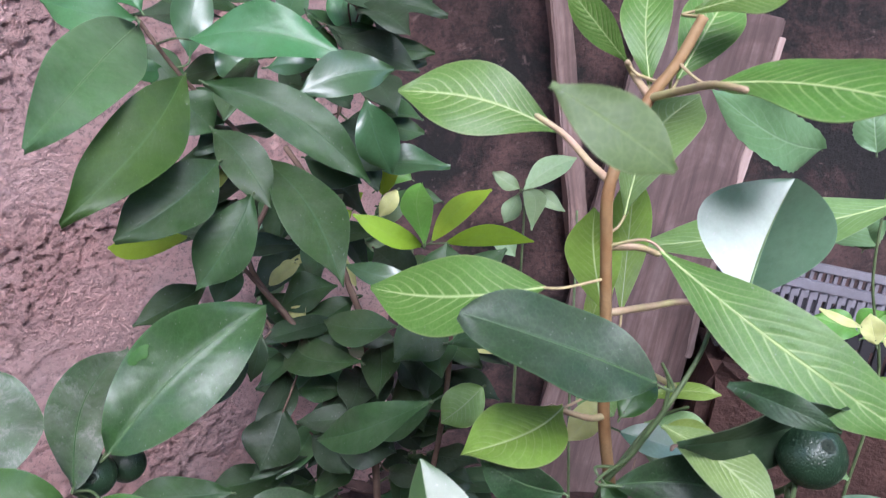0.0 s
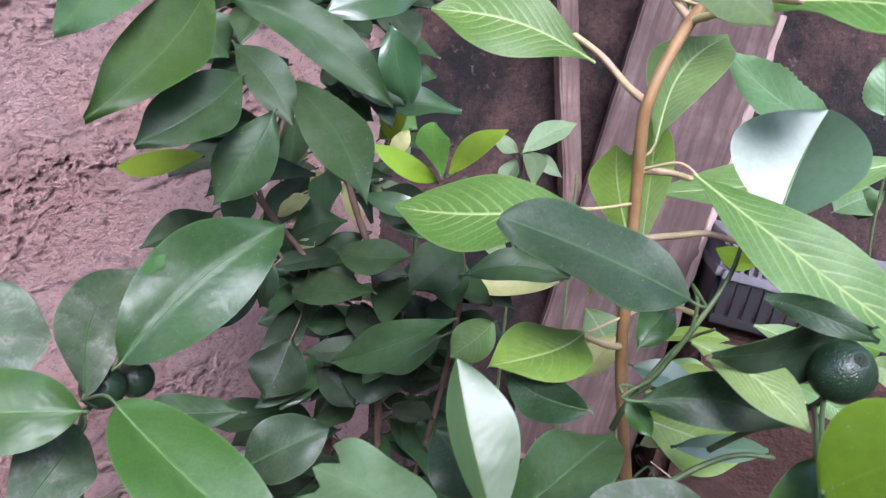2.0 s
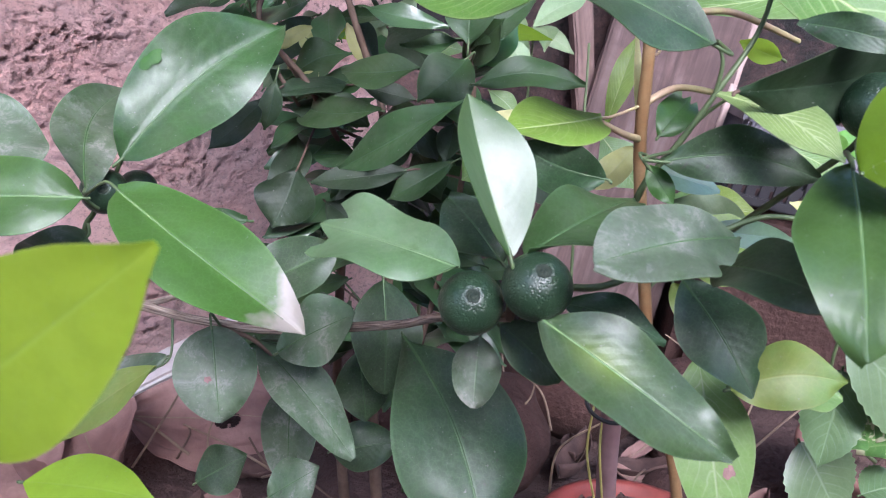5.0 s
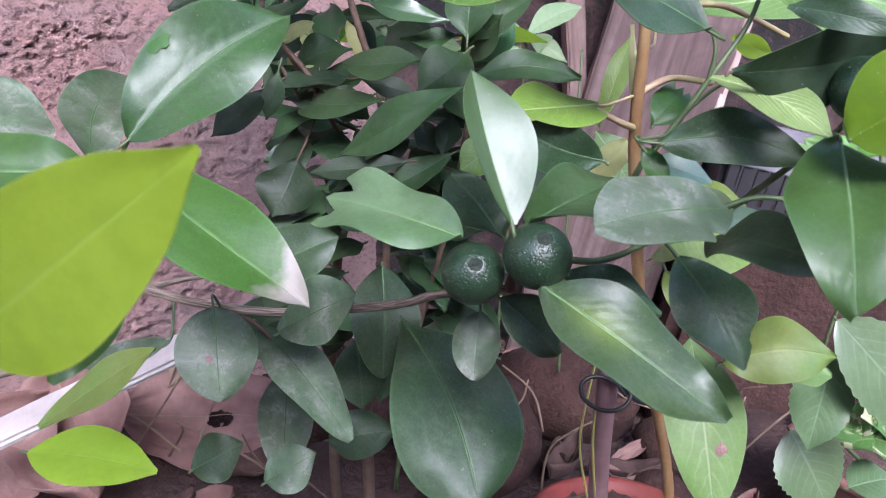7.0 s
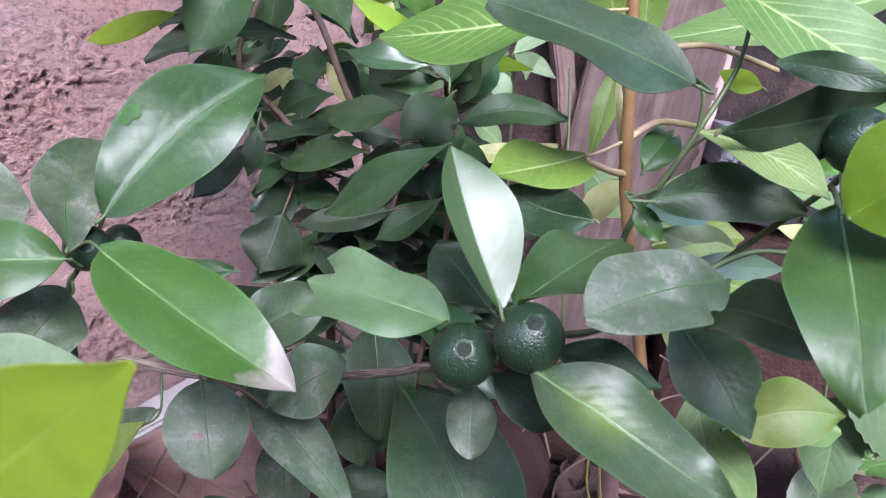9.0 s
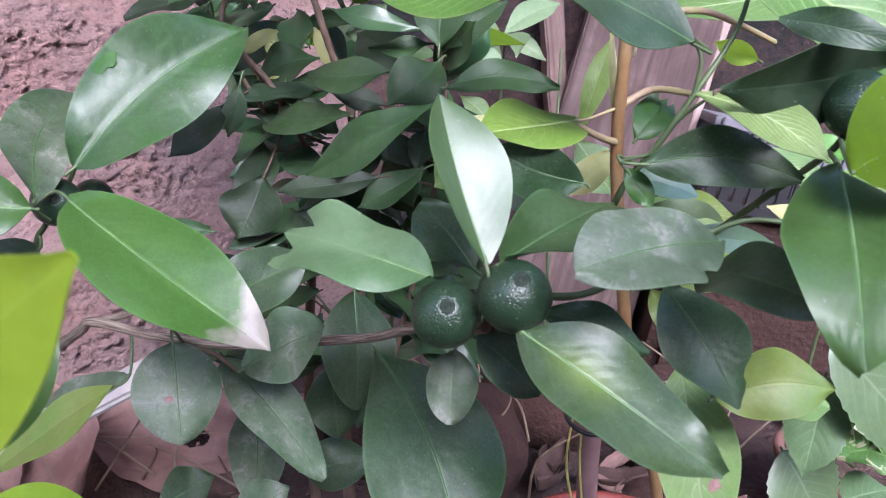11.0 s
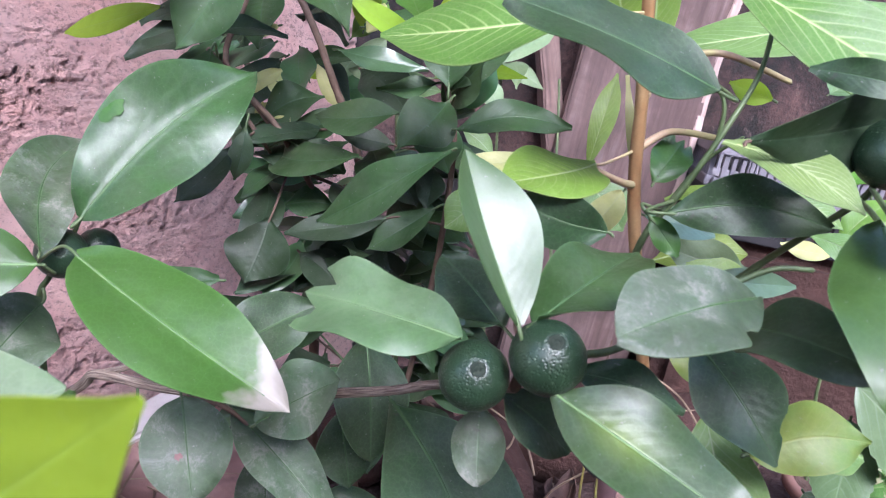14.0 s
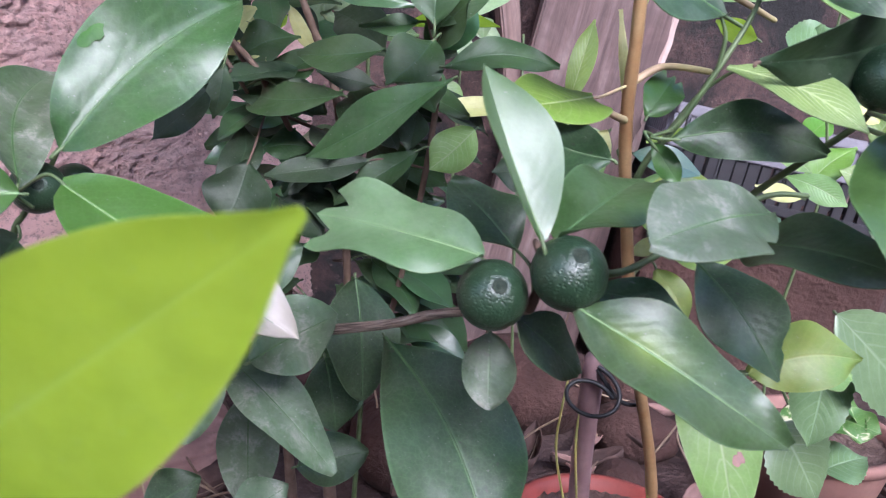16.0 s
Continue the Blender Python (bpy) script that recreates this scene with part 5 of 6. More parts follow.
leaf(B, "bu", (-0.0986, 0.6145, 0.4890), (-0.0503, 0.6243, 0.5103), 0.0359, (-0.11, -0.78, 0.62), 0.05, 0.08, fold=8)
leaf(B, "bu", (-0.0185, 0.5333, 0.4738), (-0.0867, 0.6146, 0.4727), 0.0330, (-0.57, -0.47, 0.67), 0.08, 0.15, fold=8)
leaf(B, "bu", (0.0358, 0.5631, 0.5240), (-0.0085, 0.5630, 0.5175), 0.0183, (-0.10, -0.71, 0.70), 0.05, 0.1, fold=8)
leaf(B, "bu", (0.0403, 0.5415, 0.5214), (0.0428, 0.5522, 0.5609), 0.0371, (-0.26, -0.93, 0.27), 0.05, 0, fold=8)
leaf(B, "bu", (0.0449, 0.5616, 0.5197), (0.0882, 0.5696, 0.5547), 0.0234, (-0.23, -0.85, 0.48), 0.05, 0, fold=8)
leaf(B, "bb", (0.0510, 0.5983, 0.5030), (0.0804, 0.6068, 0.5379), 0.0302, (-0.19, -0.91, 0.38), 0.05, 0, fold=8)
leaf(B, "bu", (0.0405, 0.5843, 0.5077), (0.0656, 0.5509, 0.5396), 0.0313, (-0.71, -0.69, -0.17), 0.05, 0, fold=8)
leaf(B, "bg", (-0.0342, 0.5538, 0.5433), (0.0266, 0.5416, 0.5323), 0.0177, (0.06, -0.88, 0.47), 0.05, -0.05, fold=8)
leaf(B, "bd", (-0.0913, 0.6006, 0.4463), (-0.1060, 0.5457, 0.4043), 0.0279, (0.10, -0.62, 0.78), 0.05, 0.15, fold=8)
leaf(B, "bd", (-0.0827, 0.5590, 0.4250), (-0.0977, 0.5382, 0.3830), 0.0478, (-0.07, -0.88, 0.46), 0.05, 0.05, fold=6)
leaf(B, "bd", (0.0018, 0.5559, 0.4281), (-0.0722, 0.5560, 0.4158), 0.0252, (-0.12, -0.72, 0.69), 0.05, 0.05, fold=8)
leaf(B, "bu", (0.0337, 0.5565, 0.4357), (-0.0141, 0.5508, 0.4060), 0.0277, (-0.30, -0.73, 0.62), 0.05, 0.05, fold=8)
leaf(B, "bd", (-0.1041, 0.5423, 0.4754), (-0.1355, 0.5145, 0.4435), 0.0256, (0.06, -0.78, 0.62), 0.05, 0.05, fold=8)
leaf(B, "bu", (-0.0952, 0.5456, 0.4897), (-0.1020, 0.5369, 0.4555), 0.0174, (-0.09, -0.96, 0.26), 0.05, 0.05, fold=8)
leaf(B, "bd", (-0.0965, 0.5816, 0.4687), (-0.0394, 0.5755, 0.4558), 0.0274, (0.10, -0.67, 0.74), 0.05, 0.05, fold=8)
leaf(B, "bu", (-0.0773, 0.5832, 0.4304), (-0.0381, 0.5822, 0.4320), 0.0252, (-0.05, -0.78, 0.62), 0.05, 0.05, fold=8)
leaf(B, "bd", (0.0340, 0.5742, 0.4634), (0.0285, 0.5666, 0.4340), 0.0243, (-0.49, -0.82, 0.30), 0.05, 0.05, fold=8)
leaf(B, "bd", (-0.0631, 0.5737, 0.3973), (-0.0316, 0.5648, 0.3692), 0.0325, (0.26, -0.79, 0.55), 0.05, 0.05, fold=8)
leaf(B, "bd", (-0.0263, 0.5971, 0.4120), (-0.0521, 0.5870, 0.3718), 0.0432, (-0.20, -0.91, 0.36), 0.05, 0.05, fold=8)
leaf(B, "yv", (0.0713, 0.5422, 0.4535), (0.0407, 0.5391, 0.4258), 0.0331, (-0.31, -0.85, 0.43), 0.05, 0.05, fold=8)
leaf(B, "bb", (-0.1041, 0.6880, 0.5255), (-0.1337, 0.6836, 0.4987), 0.0301, (-0.14, -0.94, 0.31), 0.05, 0.05, fold=8)
leaf(B, "bu", (-0.0952, 0.4608, 0.4079), (-0.1648, 0.4616, 0.4026), 0.0289, (-0.07, -0.56, 0.82), 0.05, 0.05, fold=8)
leaf(B, "bd", (-0.0499, 0.5799, 0.3975), (0.0050, 0.5755, 0.3826), 0.0529, (0.13, -0.72, 0.68), 0.05, 0.05, fold=8)
leaf(B, "cb", (0.1070, 0.3771, 0.4590), (0.0632, 0.3864, 0.4738), 0.0301, (-0.24, -0.96, -0.11), 0.05, 0.05, fold=8, notch=-0.55)
leaf(B, "bd", (0.1120, 0.5205, 0.4308), (0.0809, 0.5211, 0.4278), 0.0290, (-0.07, -0.86, 0.51), 0.05, 0.05, fold=8)
leaf(B, "bd", (0.0045, 0.5694, 0.4793), (-0.0370, 0.5735, 0.4877), 0.0191, (0.03, -0.82, 0.57), 0.05, 0.05, fold=8)
leaf(B, "bu", (-0.0656, 0.5719, 0.4767), (-0.0300, 0.5653, 0.4581), 0.0252, (0.21, -0.72, 0.66), 0.05, 0.05, fold=8)
leaf(B, "bd", (0.0040, 0.5943, 0.4561), (0.0221, 0.5870, 0.4315), 0.0252, (0.35, -0.79, 0.50), 0.05, 0.05, fold=8)
leaf(B, "bd", (-0.0046, 0.5225, 0.3410), (-0.0195, 0.5120, 0.2953), 0.0277, (-0.23, -0.93, 0.29), 0.05, 0.05, fold=8)
leaf(B, "cr", (-0.1063, 0.6155, 0.5112), (-0.0815, 0.6194, 0.5284), 0.0139, (-0.11, -0.93, 0.36), 0.05, 0.05, fold=8)
leaf(B, "cr", (-0.0882, 0.6092, 0.4776), (-0.0750, 0.6127, 0.4943), 0.0159, (-0.16, -0.93, 0.32), 0.05, 0.05, fold=8)
rnd = random.Random(21)
for i in range(92):
    a, r, z = rnd.uniform(0, 6.28), 0.085 * math.sqrt(rnd.random()), rnd.uniform(0.24, 0.5)
    q = Vector((-0.02 + r * math.cos(a) * (1.25 - z), 0.63 + 0.55 * r * math.sin(a), z))
    d = Vector((math.cos(a) + rnd.uniform(-0.6, 0.6), -0.35 + 0.6 * math.sin(a), rnd.uniform(-0.7, 0.35))).normalized()
    ln = rnd.uniform(0.05, 0.075)
    leaf(B, rnd.choice(("bu", "bu", "bd", "bg")), q, q + d * ln, ln * rnd.uniform(0.4, 0.52), (rnd.uniform(-0.4, 0.4), -0.6, rnd.uniform(0.5, 1.0)), 0.05, rnd.uniform(-0.05, 0.08), fold=rnd.uniform(5, 14))

U = thing("leafy_shrub", "tall shrub with radiating dark green leaves by the pink wall", "shrub", (-0.06, 0.72, 0.0))
tube("trunk", [(-0.06, 0.72, -0.02), (-0.07, 0.7, 0.18), (-0.06, 0.66, 0.36)], 0.006, 0.0036, BARK, U, ring=10, knobs=0.06)
tube("shoot", [(-0.2060, 0.6138, 0.7253), (-0.1784, 0.6362, 0.6793), (-0.1292, 0.6474, 0.6267), (-0.1090, 0.6408, 0.5891), (-0.1215, 0.6101, 0.5334), (-0.0787, 0.5817, 0.4870), (-0.0491, 0.5918, 0.4291)], 0.0018, 0.0024, BARK, U, ring=9, knobs=0.1)
tube("twig", [(-0.1295, 0.5912, 0.5415), (-0.1018, 0.5859, 0.5110), (-0.0781, 0.5998, 0.4745)], 0.0018, 0.0016, BARK, U, ring=9, knobs=0.1)
tube("twig", [(-0.0588, 0.6939, 0.6544), (-0.0577, 0.7228, 0.7014), (-0.0519, 0.7277, 0.7276)], 0.002, 0.0014, BARK, U, ring=9, knobs=0.1)
leaf(U, "cl", (-0.1873, 0.5690, 0.7127), (-0.1700, 0.3882, 0.6329), 0.0493, (0.62, -0.18, 0.76), 0.05, 0, fold=8)
leaf(U, "bp", (-0.1338, 0.5138, 0.6760), (-0.1700, 0.4162, 0.5902), 0.0461, (0.44, -0.68, 0.59), 0.05, 0.06, fold=10)
leaf(U, "bu", (-0.1093, 0.5030, 0.6207), (-0.1578, 0.4519, 0.5751), 0.0472, (0.25, -0.77, 0.59), 0.05, 0.08, fold=10)
leaf(U, "bu", (-0.1199, 0.5267, 0.6413), (-0.0751, 0.5039, 0.5908), 0.0319, (0.14, -0.85, 0.51), 0.05, 0.05, fold=10)
leaf(U, "bu", (-0.0879, 0.5038, 0.5987), (-0.1218, 0.4861, 0.5373), 0.0391, (0.05, -0.97, 0.25), 0.05, 0.05, fold=10)
leaf(U, "bu", (-0.0846, 0.5401, 0.6177), (-0.0211, 0.4615, 0.5480), 0.0432, (0.05, -0.64, 0.77), 0.05, 0.05, fold=10)
leaf(U, "bu", (-0.1263, 0.5306, 0.6728), (-0.0120, 0.5299, 0.6060), 0.0375, (0.22, -0.92, 0.33), 0.05, 0.08, fold=10)
leaf(U, "bu", (-0.1927, 0.6530, 0.6611), (-0.1489, 0.6506, 0.6453), 0.0353, (0.05, -0.96, 0.29), 0.05, 0.05, fold=8)
leaf(U, "bu", (-0.1819, 0.6132, 0.6649), (-0.1518, 0.6286, 0.6362), 0.0406, (0.51, -0.86, 0.07), 0.05, 0.05, fold=8)
leaf(U, "bg", (-0.0645, 0.5502, 0.6679), (-0.0002, 0.5827, 0.6868), 0.0374, (0.30, -0.85, 0.44), 0.05, 0.05, fold=8)
leaf(U, "bg", (-0.0181, 0.5615, 0.6634), (-0.0008, 0.5771, 0.6100), 0.0350, (0.34, -0.93, -0.16), 0.05, -0.05, fold=8)
leaf(U, "bd", (-0.0571, 0.6515, 0.6447), (-0.0080, 0.6452, 0.6077), 0.0471, (0.09, -0.95, 0.28), 0.05, 0.05, fold=8)
leaf(U, "bg", (-0.0888, 0.6861, 0.6134), (-0.0369, 0.6826, 0.5916), 0.0402, (0.06, -0.95, 0.30), 0.05, 0.05, fold=8)
leaf(U, "ye", (-0.1434, 0.5332, 0.5643), (-0.2199, 0.5731, 0.5479), 0.0210, (-0.49, -0.74, 0.46), 0.05, 0.05, fold=8)
leaf(U, "bu", (-0.1550, 0.6040, 0.5134), (-0.1990, 0.5617, 0.4881), 0.0328, (0.21, -0.65, 0.73), 0.05, 0.05, fold=8)
leaf(U, "bu", (-0.1222, 0.5715, 0.5399), (-0.1293, 0.5471, 0.5112), 0.0258, (0.15, -0.77, 0.62), 0.05, 0.05, fold=8)
leaf(U, "bd", (-0.1107, 0.5374, 0.5515), (-0.0714, 0.5812, 0.5512), 0.0227, (0.44, -0.39, 0.81), 0.05, 0.05, fold=8)
leaf(U, "bb", (-0.1620, 0.6009, 0.7077), (-0.0396, 0.6003, 0.6972), 0.0453, (0.03, -0.93, 0.36), 0.05, 0.08, fold=8)
leaf(U, "bg", (-0.1741, 0.6396, 0.6978), (-0.1639, 0.6515, 0.7624), 0.0338, (0.29, -0.95, 0.13), 0.05, 0.05, fold=8)
leaf(U, "bg", (-0.1665, 0.6819, 0.7061), (-0.1286, 0.6779, 0.6824), 0.0408, (0.17, -0.89, 0.41), 0.05, 0.05, fold=8)
leaf(U, "bg", (-0.1213, 0.6798, 0.6923), (-0.0690, 0.6806, 0.6933), 0.0247, (0.00, -0.90, 0.44), 0.05, 0.05, fold=8)
leaf(U, "bu", (-0.0498, 0.7229, 0.7016), (0.0268, 0.7255, 0.7109), 0.0293, (-0.02, -0.90, 0.43), 0.05, 0.08, fold=8)
leaf(U, "bb", (-0.0529, 0.7272, 0.7249), (-0.0724, 0.7350, 0.7688), 0.0210, (0.18, -0.95, 0.25), 0.05, 0.05, fold=8)
leaf(U, "bb", (-0.0529, 0.7272, 0.7249), (-0.0434, 0.7364, 0.7746), 0.0210, (0.02, -0.98, 0.18), 0.05, 0.05, fold=8)
leaf(U, "bb", (-0.0530, 0.7277, 0.7275), (-0.0280, 0.7311, 0.7447), 0.0177, (-0.11, -0.93, 0.35), 0.05, 0.05, fold=8)
leaf(U, "bu", (-0.0429, 0.7316, 0.7486), (0.0231, 0.7345, 0.7603), 0.0235, (-0.06, -0.85, 0.52), 0.05, 0.05, fold=8)
leaf(U, "bb", (-0.1971, 0.5927, 0.7207), (-0.2702, 0.5944, 0.7340), 0.0351, (0.03, -0.95, 0.30), 0.05, 0.05, fold=8)
leaf(U, "bb", (-0.1713, 0.5421, 0.7204), (-0.1913, 0.5460, 0.7430), 0.0216, (0.45, -0.72, 0.53), 0.05, 0.05, fold=8)
leaf(U, "bu", (-0.2323, 0.6612, 0.7078), (-0.1831, 0.6540, 0.6660), 0.0328, (0.17, -0.92, 0.36), 0.05, 0.05, fold=8)
leaf(U, "bb", (-0.2029, 0.6577, 0.6870), (-0.2299, 0.6367, 0.6852), 0.0236, (0.52, -0.71, 0.47), 0.05, 0.05, fold=8)
leaf(U, "yg", (-0.1856, 0.7000, 0.6949), (-0.1647, 0.6975, 0.6801), 0.0178, (0.30, -0.78, 0.55), 0.05, 0.05, fold=8)
leaf(U, "yg", (-0.1586, 0.6845, 0.6038), (-0.1799, 0.6800, 0.5782), 0.0144, (-0.17, -0.94, 0.31), 0.05, 0.05, fold=8)
rnd = random.Random(33)
for i in range(58):
    a, r, z = rnd.uniform(0, 6.28), 0.085 * math.sqrt(rnd.random()), rnd.uniform(0.53, 0.78)
    q = Vector((-0.095 + r * math.cos(a), 0.7 + 0.4 * r * math.sin(a), z))
    d = Vector((math.cos(a) + rnd.uniform(-0.5, 0.5), -0.3 + 0.6 * math.sin(a), rnd.uniform(-0.8, 0.3))).normalized()
    ln = rnd.uniform(0.06, 0.085)
    leaf(U, rnd.choice(("bu", "bd", "bd", "bg")), q, q + d * ln, ln * rnd.uniform(0.42, 0.52), (rnd.uniform(-0.4, 0.4), -0.6, rnd.uniform(0.5, 1.0)), 0.05, rnd.uniform(-0.05, 0.08), fold=rnd.uniform(5, 14))

R = thing("ribbed_plant", "potted plant with orange-brown stem and pale-veined leaves", "plant", (0.215, 0.58, 0.08))
tube("stem", [(0.1767, 0.4266, 0.7078), (0.1653, 0.4272, 0.6843), (0.1489, 0.4277, 0.6602), (0.1312, 0.4190, 0.6200), (0.1325, 0.4260, 0.5830), (0.1390, 0.4410, 0.5200), (0.1447, 0.4540, 0.4590), (0.1644, 0.4659, 0.3569), (0.1735, 0.4718, 0.3226), (0.2145, 0.5067, 0.2156), (0.2345, 0.5251, 0.1415)], 0.003, 0.0045, ORANGE_STEM, R, ring=9, knobs=0.05)
tube("petiole", [(0.1312, 0.4200, 0.6200), (0.1223, 0.4319, 0.6287), (0.1085, 0.4396, 0.6439), (0.0923, 0.4414, 0.6545)], 0.0024, 0.0016, PINK_PETIOLE, R, ring=9, knobs=0.05)
tube("petiole", [(0.1325, 0.4240, 0.5830), (0.1514, 0.4288, 0.5825), (0.1598, 0.4184, 0.5808)], 0.0024, 0.0016, PINK_PETIOLE, R, ring=9, knobs=0.05)
tube("petiole", [(0.1447, 0.4409, 0.5380), (0.1640, 0.4423, 0.5446), (0.1907, 0.4529, 0.5453), (0.2369, 0.4714, 0.5323)], 0.0024, 0.0016, PINK_PETIOLE, R, ring=9, knobs=0.05)
tube("petiole", [(0.1479, 0.4378, 0.4652), (0.1306, 0.4394, 0.4750), (0.1067, 0.4309, 0.4852)], 0.0024, 0.0016, PINK_PETIOLE, R, ring=9, knobs=0.05)
tube("petiole", [(0.1494, 0.4682, 0.4960), (0.1600, 0.4489, 0.5025), (0.1772, 0.4272, 0.5013)], 0.0024, 0.0016, PINK_PETIOLE, R, ring=9, knobs=0.05)
tube("petiole", [(0.1565, 0.4329, 0.6604), (0.1623, 0.4040, 0.6686), (0.1673, 0.3739, 0.6702), (0.1739, 0.3530, 0.6671)], 0.0024, 0.0016, PINK_PETIOLE, R, ring=9, knobs=0.05)
tube("petiole", [(0.1527, 0.4442, 0.6667), (0.1461, 0.4464, 0.6791), (0.1403, 0.4372, 0.6846)], 0.0024, 0.0016, PINK_PETIOLE, R, ring=9, knobs=0.05)
tube("stalk", [(0.2097, 0.5292, 0.2561), (0.2165, 0.5189, 0.2228), (0.2288, 0.5171, 0.1476)], 0.003, 0.003, YELLOW_STEM, R, ring=9, knobs=0.05)
tube("thin_stem", [(0.1675, 0.5631, 0.2795), (0.1639, 0.5698, 0.2262), (0.1653, 0.5776, 0.1794), (0.1829, 0.5886, 0.1153)], 0.0009, 0.0012, YELLOW_STEM, R, ring=9, knobs=0.05)
tube("thin_stem", [(0.1587, 0.5079, 0.2792), (0.1582, 0.5164, 0.2320), (0.1691, 0.5318, 0.1726), (0.1826, 0.5496, 0.1231)], 0.0009, 0.0012, YELLOW_STEM, R, ring=9, knobs=0.05)
leaf(R, "rb", (0.0719, 0.2291, 0.6626), (0.1067, 0.2252, 0.6393), 0.0207, (0.06, -0.97, 0.25), 0.04, 0, fold=6)
leaf(R, "ri", (0.1143, 0.4833, 0.6433), (0.0104, 0.4862, 0.6680), 0.0529, (0.09, -0.87, 0.48), 0.06, -0.05, fold=8, u0=0.6)
leaf(R, "ri", (0.1580, 0.4095, 0.5844), (0.2690, 0.3446, 0.5056), 0.0436, (-0.14, -0.86, 0.50), 0.08, -0.05, fold=8, u0=0.55)
leaf(R, "ri", (0.0989, 0.4188, 0.5606), (-0.0034, 0.4587, 0.5481), 0.0546, (-0.33, -0.61, 0.73), 0.06, 0.1, fold=8, u0=0.5)
leaf(R, "rp", (0.1468, 0.4467, 0.5983), (0.2126, 0.5302, 0.6702), 0.0481, (-0.07, -0.62, 0.78), 0.05, 0.08, fold=10, u0=0.6)
leaf(R, "ry", (0.1368, 0.4469, 0.5425), (0.1464, 0.5332, 0.5915), 0.0368, (-0.19, -0.47, 0.86), 0.04, 0.03, fold=6, u0=0.5)
leaf(R, "ry", (0.1556, 0.4775, 0.5303), (0.1765, 0.5466, 0.6190), 0.0288, (-0.17, -0.76, 0.63), 0.04, 0, fold=6)
leaf(R, "ry", (0.1136, 0.4299, 0.4853), (0.0534, 0.3745, 0.4810), 0.0447, (0.19, -0.34, 0.92), 0.06, 0.1, fold=8)
leaf(R, "rs", (0.1522, 0.3639, 0.5043), (0.1913, 0.3160, 0.4809), 0.0273, (-0.20, -0.56, 0.81), 0.05, 0.05, fold=14)
leaf(R, "rp", (0.4157, 0.6070, 0.5966), (0.1927, 0.6059, 0.5513), 0.0565, (-0.16, -0.61, 0.78), 0.05, 0.08, fold=8)
leaf(R, "ri", (0.1788, 0.3998, 0.6722), (0.2407, 0.3322, 0.6608), 0.0570, (-0.29, -0.41, 0.87), 0.05, 0, fold=6)
leaf(R, "ri", (0.1403, 0.4372, 0.6846), (0.1022, 0.4235, 0.7231), 0.0182, (0.01, -0.94, -0.33), 0.05, 0, fold=8)
leaf(R, "ri", (0.1531, 0.4351, 0.6726), (0.1602, 0.4681, 0.7411), 0.0287, (-0.24, -0.87, 0.44), 0.05, 0.05, fold=8)
leaf(R, "ri", (0.1747, 0.4565, 0.6771), (0.2139, 0.4881, 0.7361), 0.0368, (0.00, -0.88, 0.47), 0.05, 0, fold=8)
leaf(R, "ri", (0.1771, 0.4427, 0.7129), (0.2265, 0.4245, 0.7212), 0.0283, (-0.36, -0.66, 0.66), 0.05, 0, fold=8)
leaf(R, "cw", (0.1609, 0.4783, 0.4487), (0.2044, 0.4734, 0.4376), 0.0220, (-0.03, -0.77, 0.64), 0.05, 0, fold=8)
leaf(R, "ry", (0.1954, 0.5506, 0.4024), (0.2556, 0.5299, 0.4130), 0.0405, (-0.35, -0.67, 0.65), 0.05, 0.05, fold=8)
leaf(R, "ry", (0.1613, 0.6290, 0.4578), (0.1862, 0.6484, 0.5355), 0.0210, (-0.17, -0.94, 0.29), 0.05, 0, fold=8)
leaf(R, "ry", (0.1711, 0.4941, 0.4068), (0.2503, 0.4877, 0.3843), 0.0506, (0.09, -0.90, 0.42), 0.05, 0, fold=8)
leaf(R, "rp", (0.1500, 0.5880, 0.4574), (0.1794, 0.5763, 0.4184), 0.0394, (0.05, -0.95, 0.32), 0.05, 0, fold=8)
leaf(R, "yg", (0.1676, 0.3322, 0.3678), (0.2198, 0.3270, 0.3763), 0.0325, (-0.15, -0.85, 0.40), 0.06, 0.1, fold=12)
leaf(R, "yv", (0.1754, 0.3461, 0.3627), (0.2263, 0.3383, 0.3613), 0.0395, (0.20, -0.31, 0.93), 0.1, 0, fold=10)
leaf(R, "yv", (0.1736, 0.3920, 0.3579), (0.1795, 0.3372, 0.2748), 0.0430, (-0.18, -0.76, 0.62), 0.06, 0, fold=10, spot=(0.62, 0.35, 0.0028, "brown"))
leaf(R, "ry", (0.1955, 0.5406, 0.4495), (0.2486, 0.5370, 0.4532), 0.0175, (-0.22, -0.50, 0.84), 0.05, 0.05, fold=8)
leaf(R, "yg", (0.1781, 0.4629, 0.3778), (0.1932, 0.4423, 0.3498), 0.0198, (-0.32, -0.84, 0.44), 0.06, 0.05, fold=10)
leaf(R, "cr", (0.1344, 0.6280, 0.4688), (0.0443, 0.6263, 0.4616), 0.0194, (-0.21, -0.72, 0.66), 0.05, 0.08, fold=8)
leaf(R, "cr", (0.3168, 0.5306, 0.4134), (0.2814, 0.5356, 0.4207), 0.0140, (-0.41, -0.75, 0.52), 0.05, 0.05, fold=8)
leaf(R, "rp", (0.2797, 0.5668, 0.4579), (0.3379, 0.5534, 0.4276), 0.0283, (-0.09, -0.70, 0.71), 0.05, 0.05, fold=8)
leaf(R, "cr", (0.1425, 0.4513, 0.4742), (0.1365, 0.4624, 0.5327), 0.0056, (-0.30, -0.94, 0.15), 0.02, 0, fold=6, pet=0)
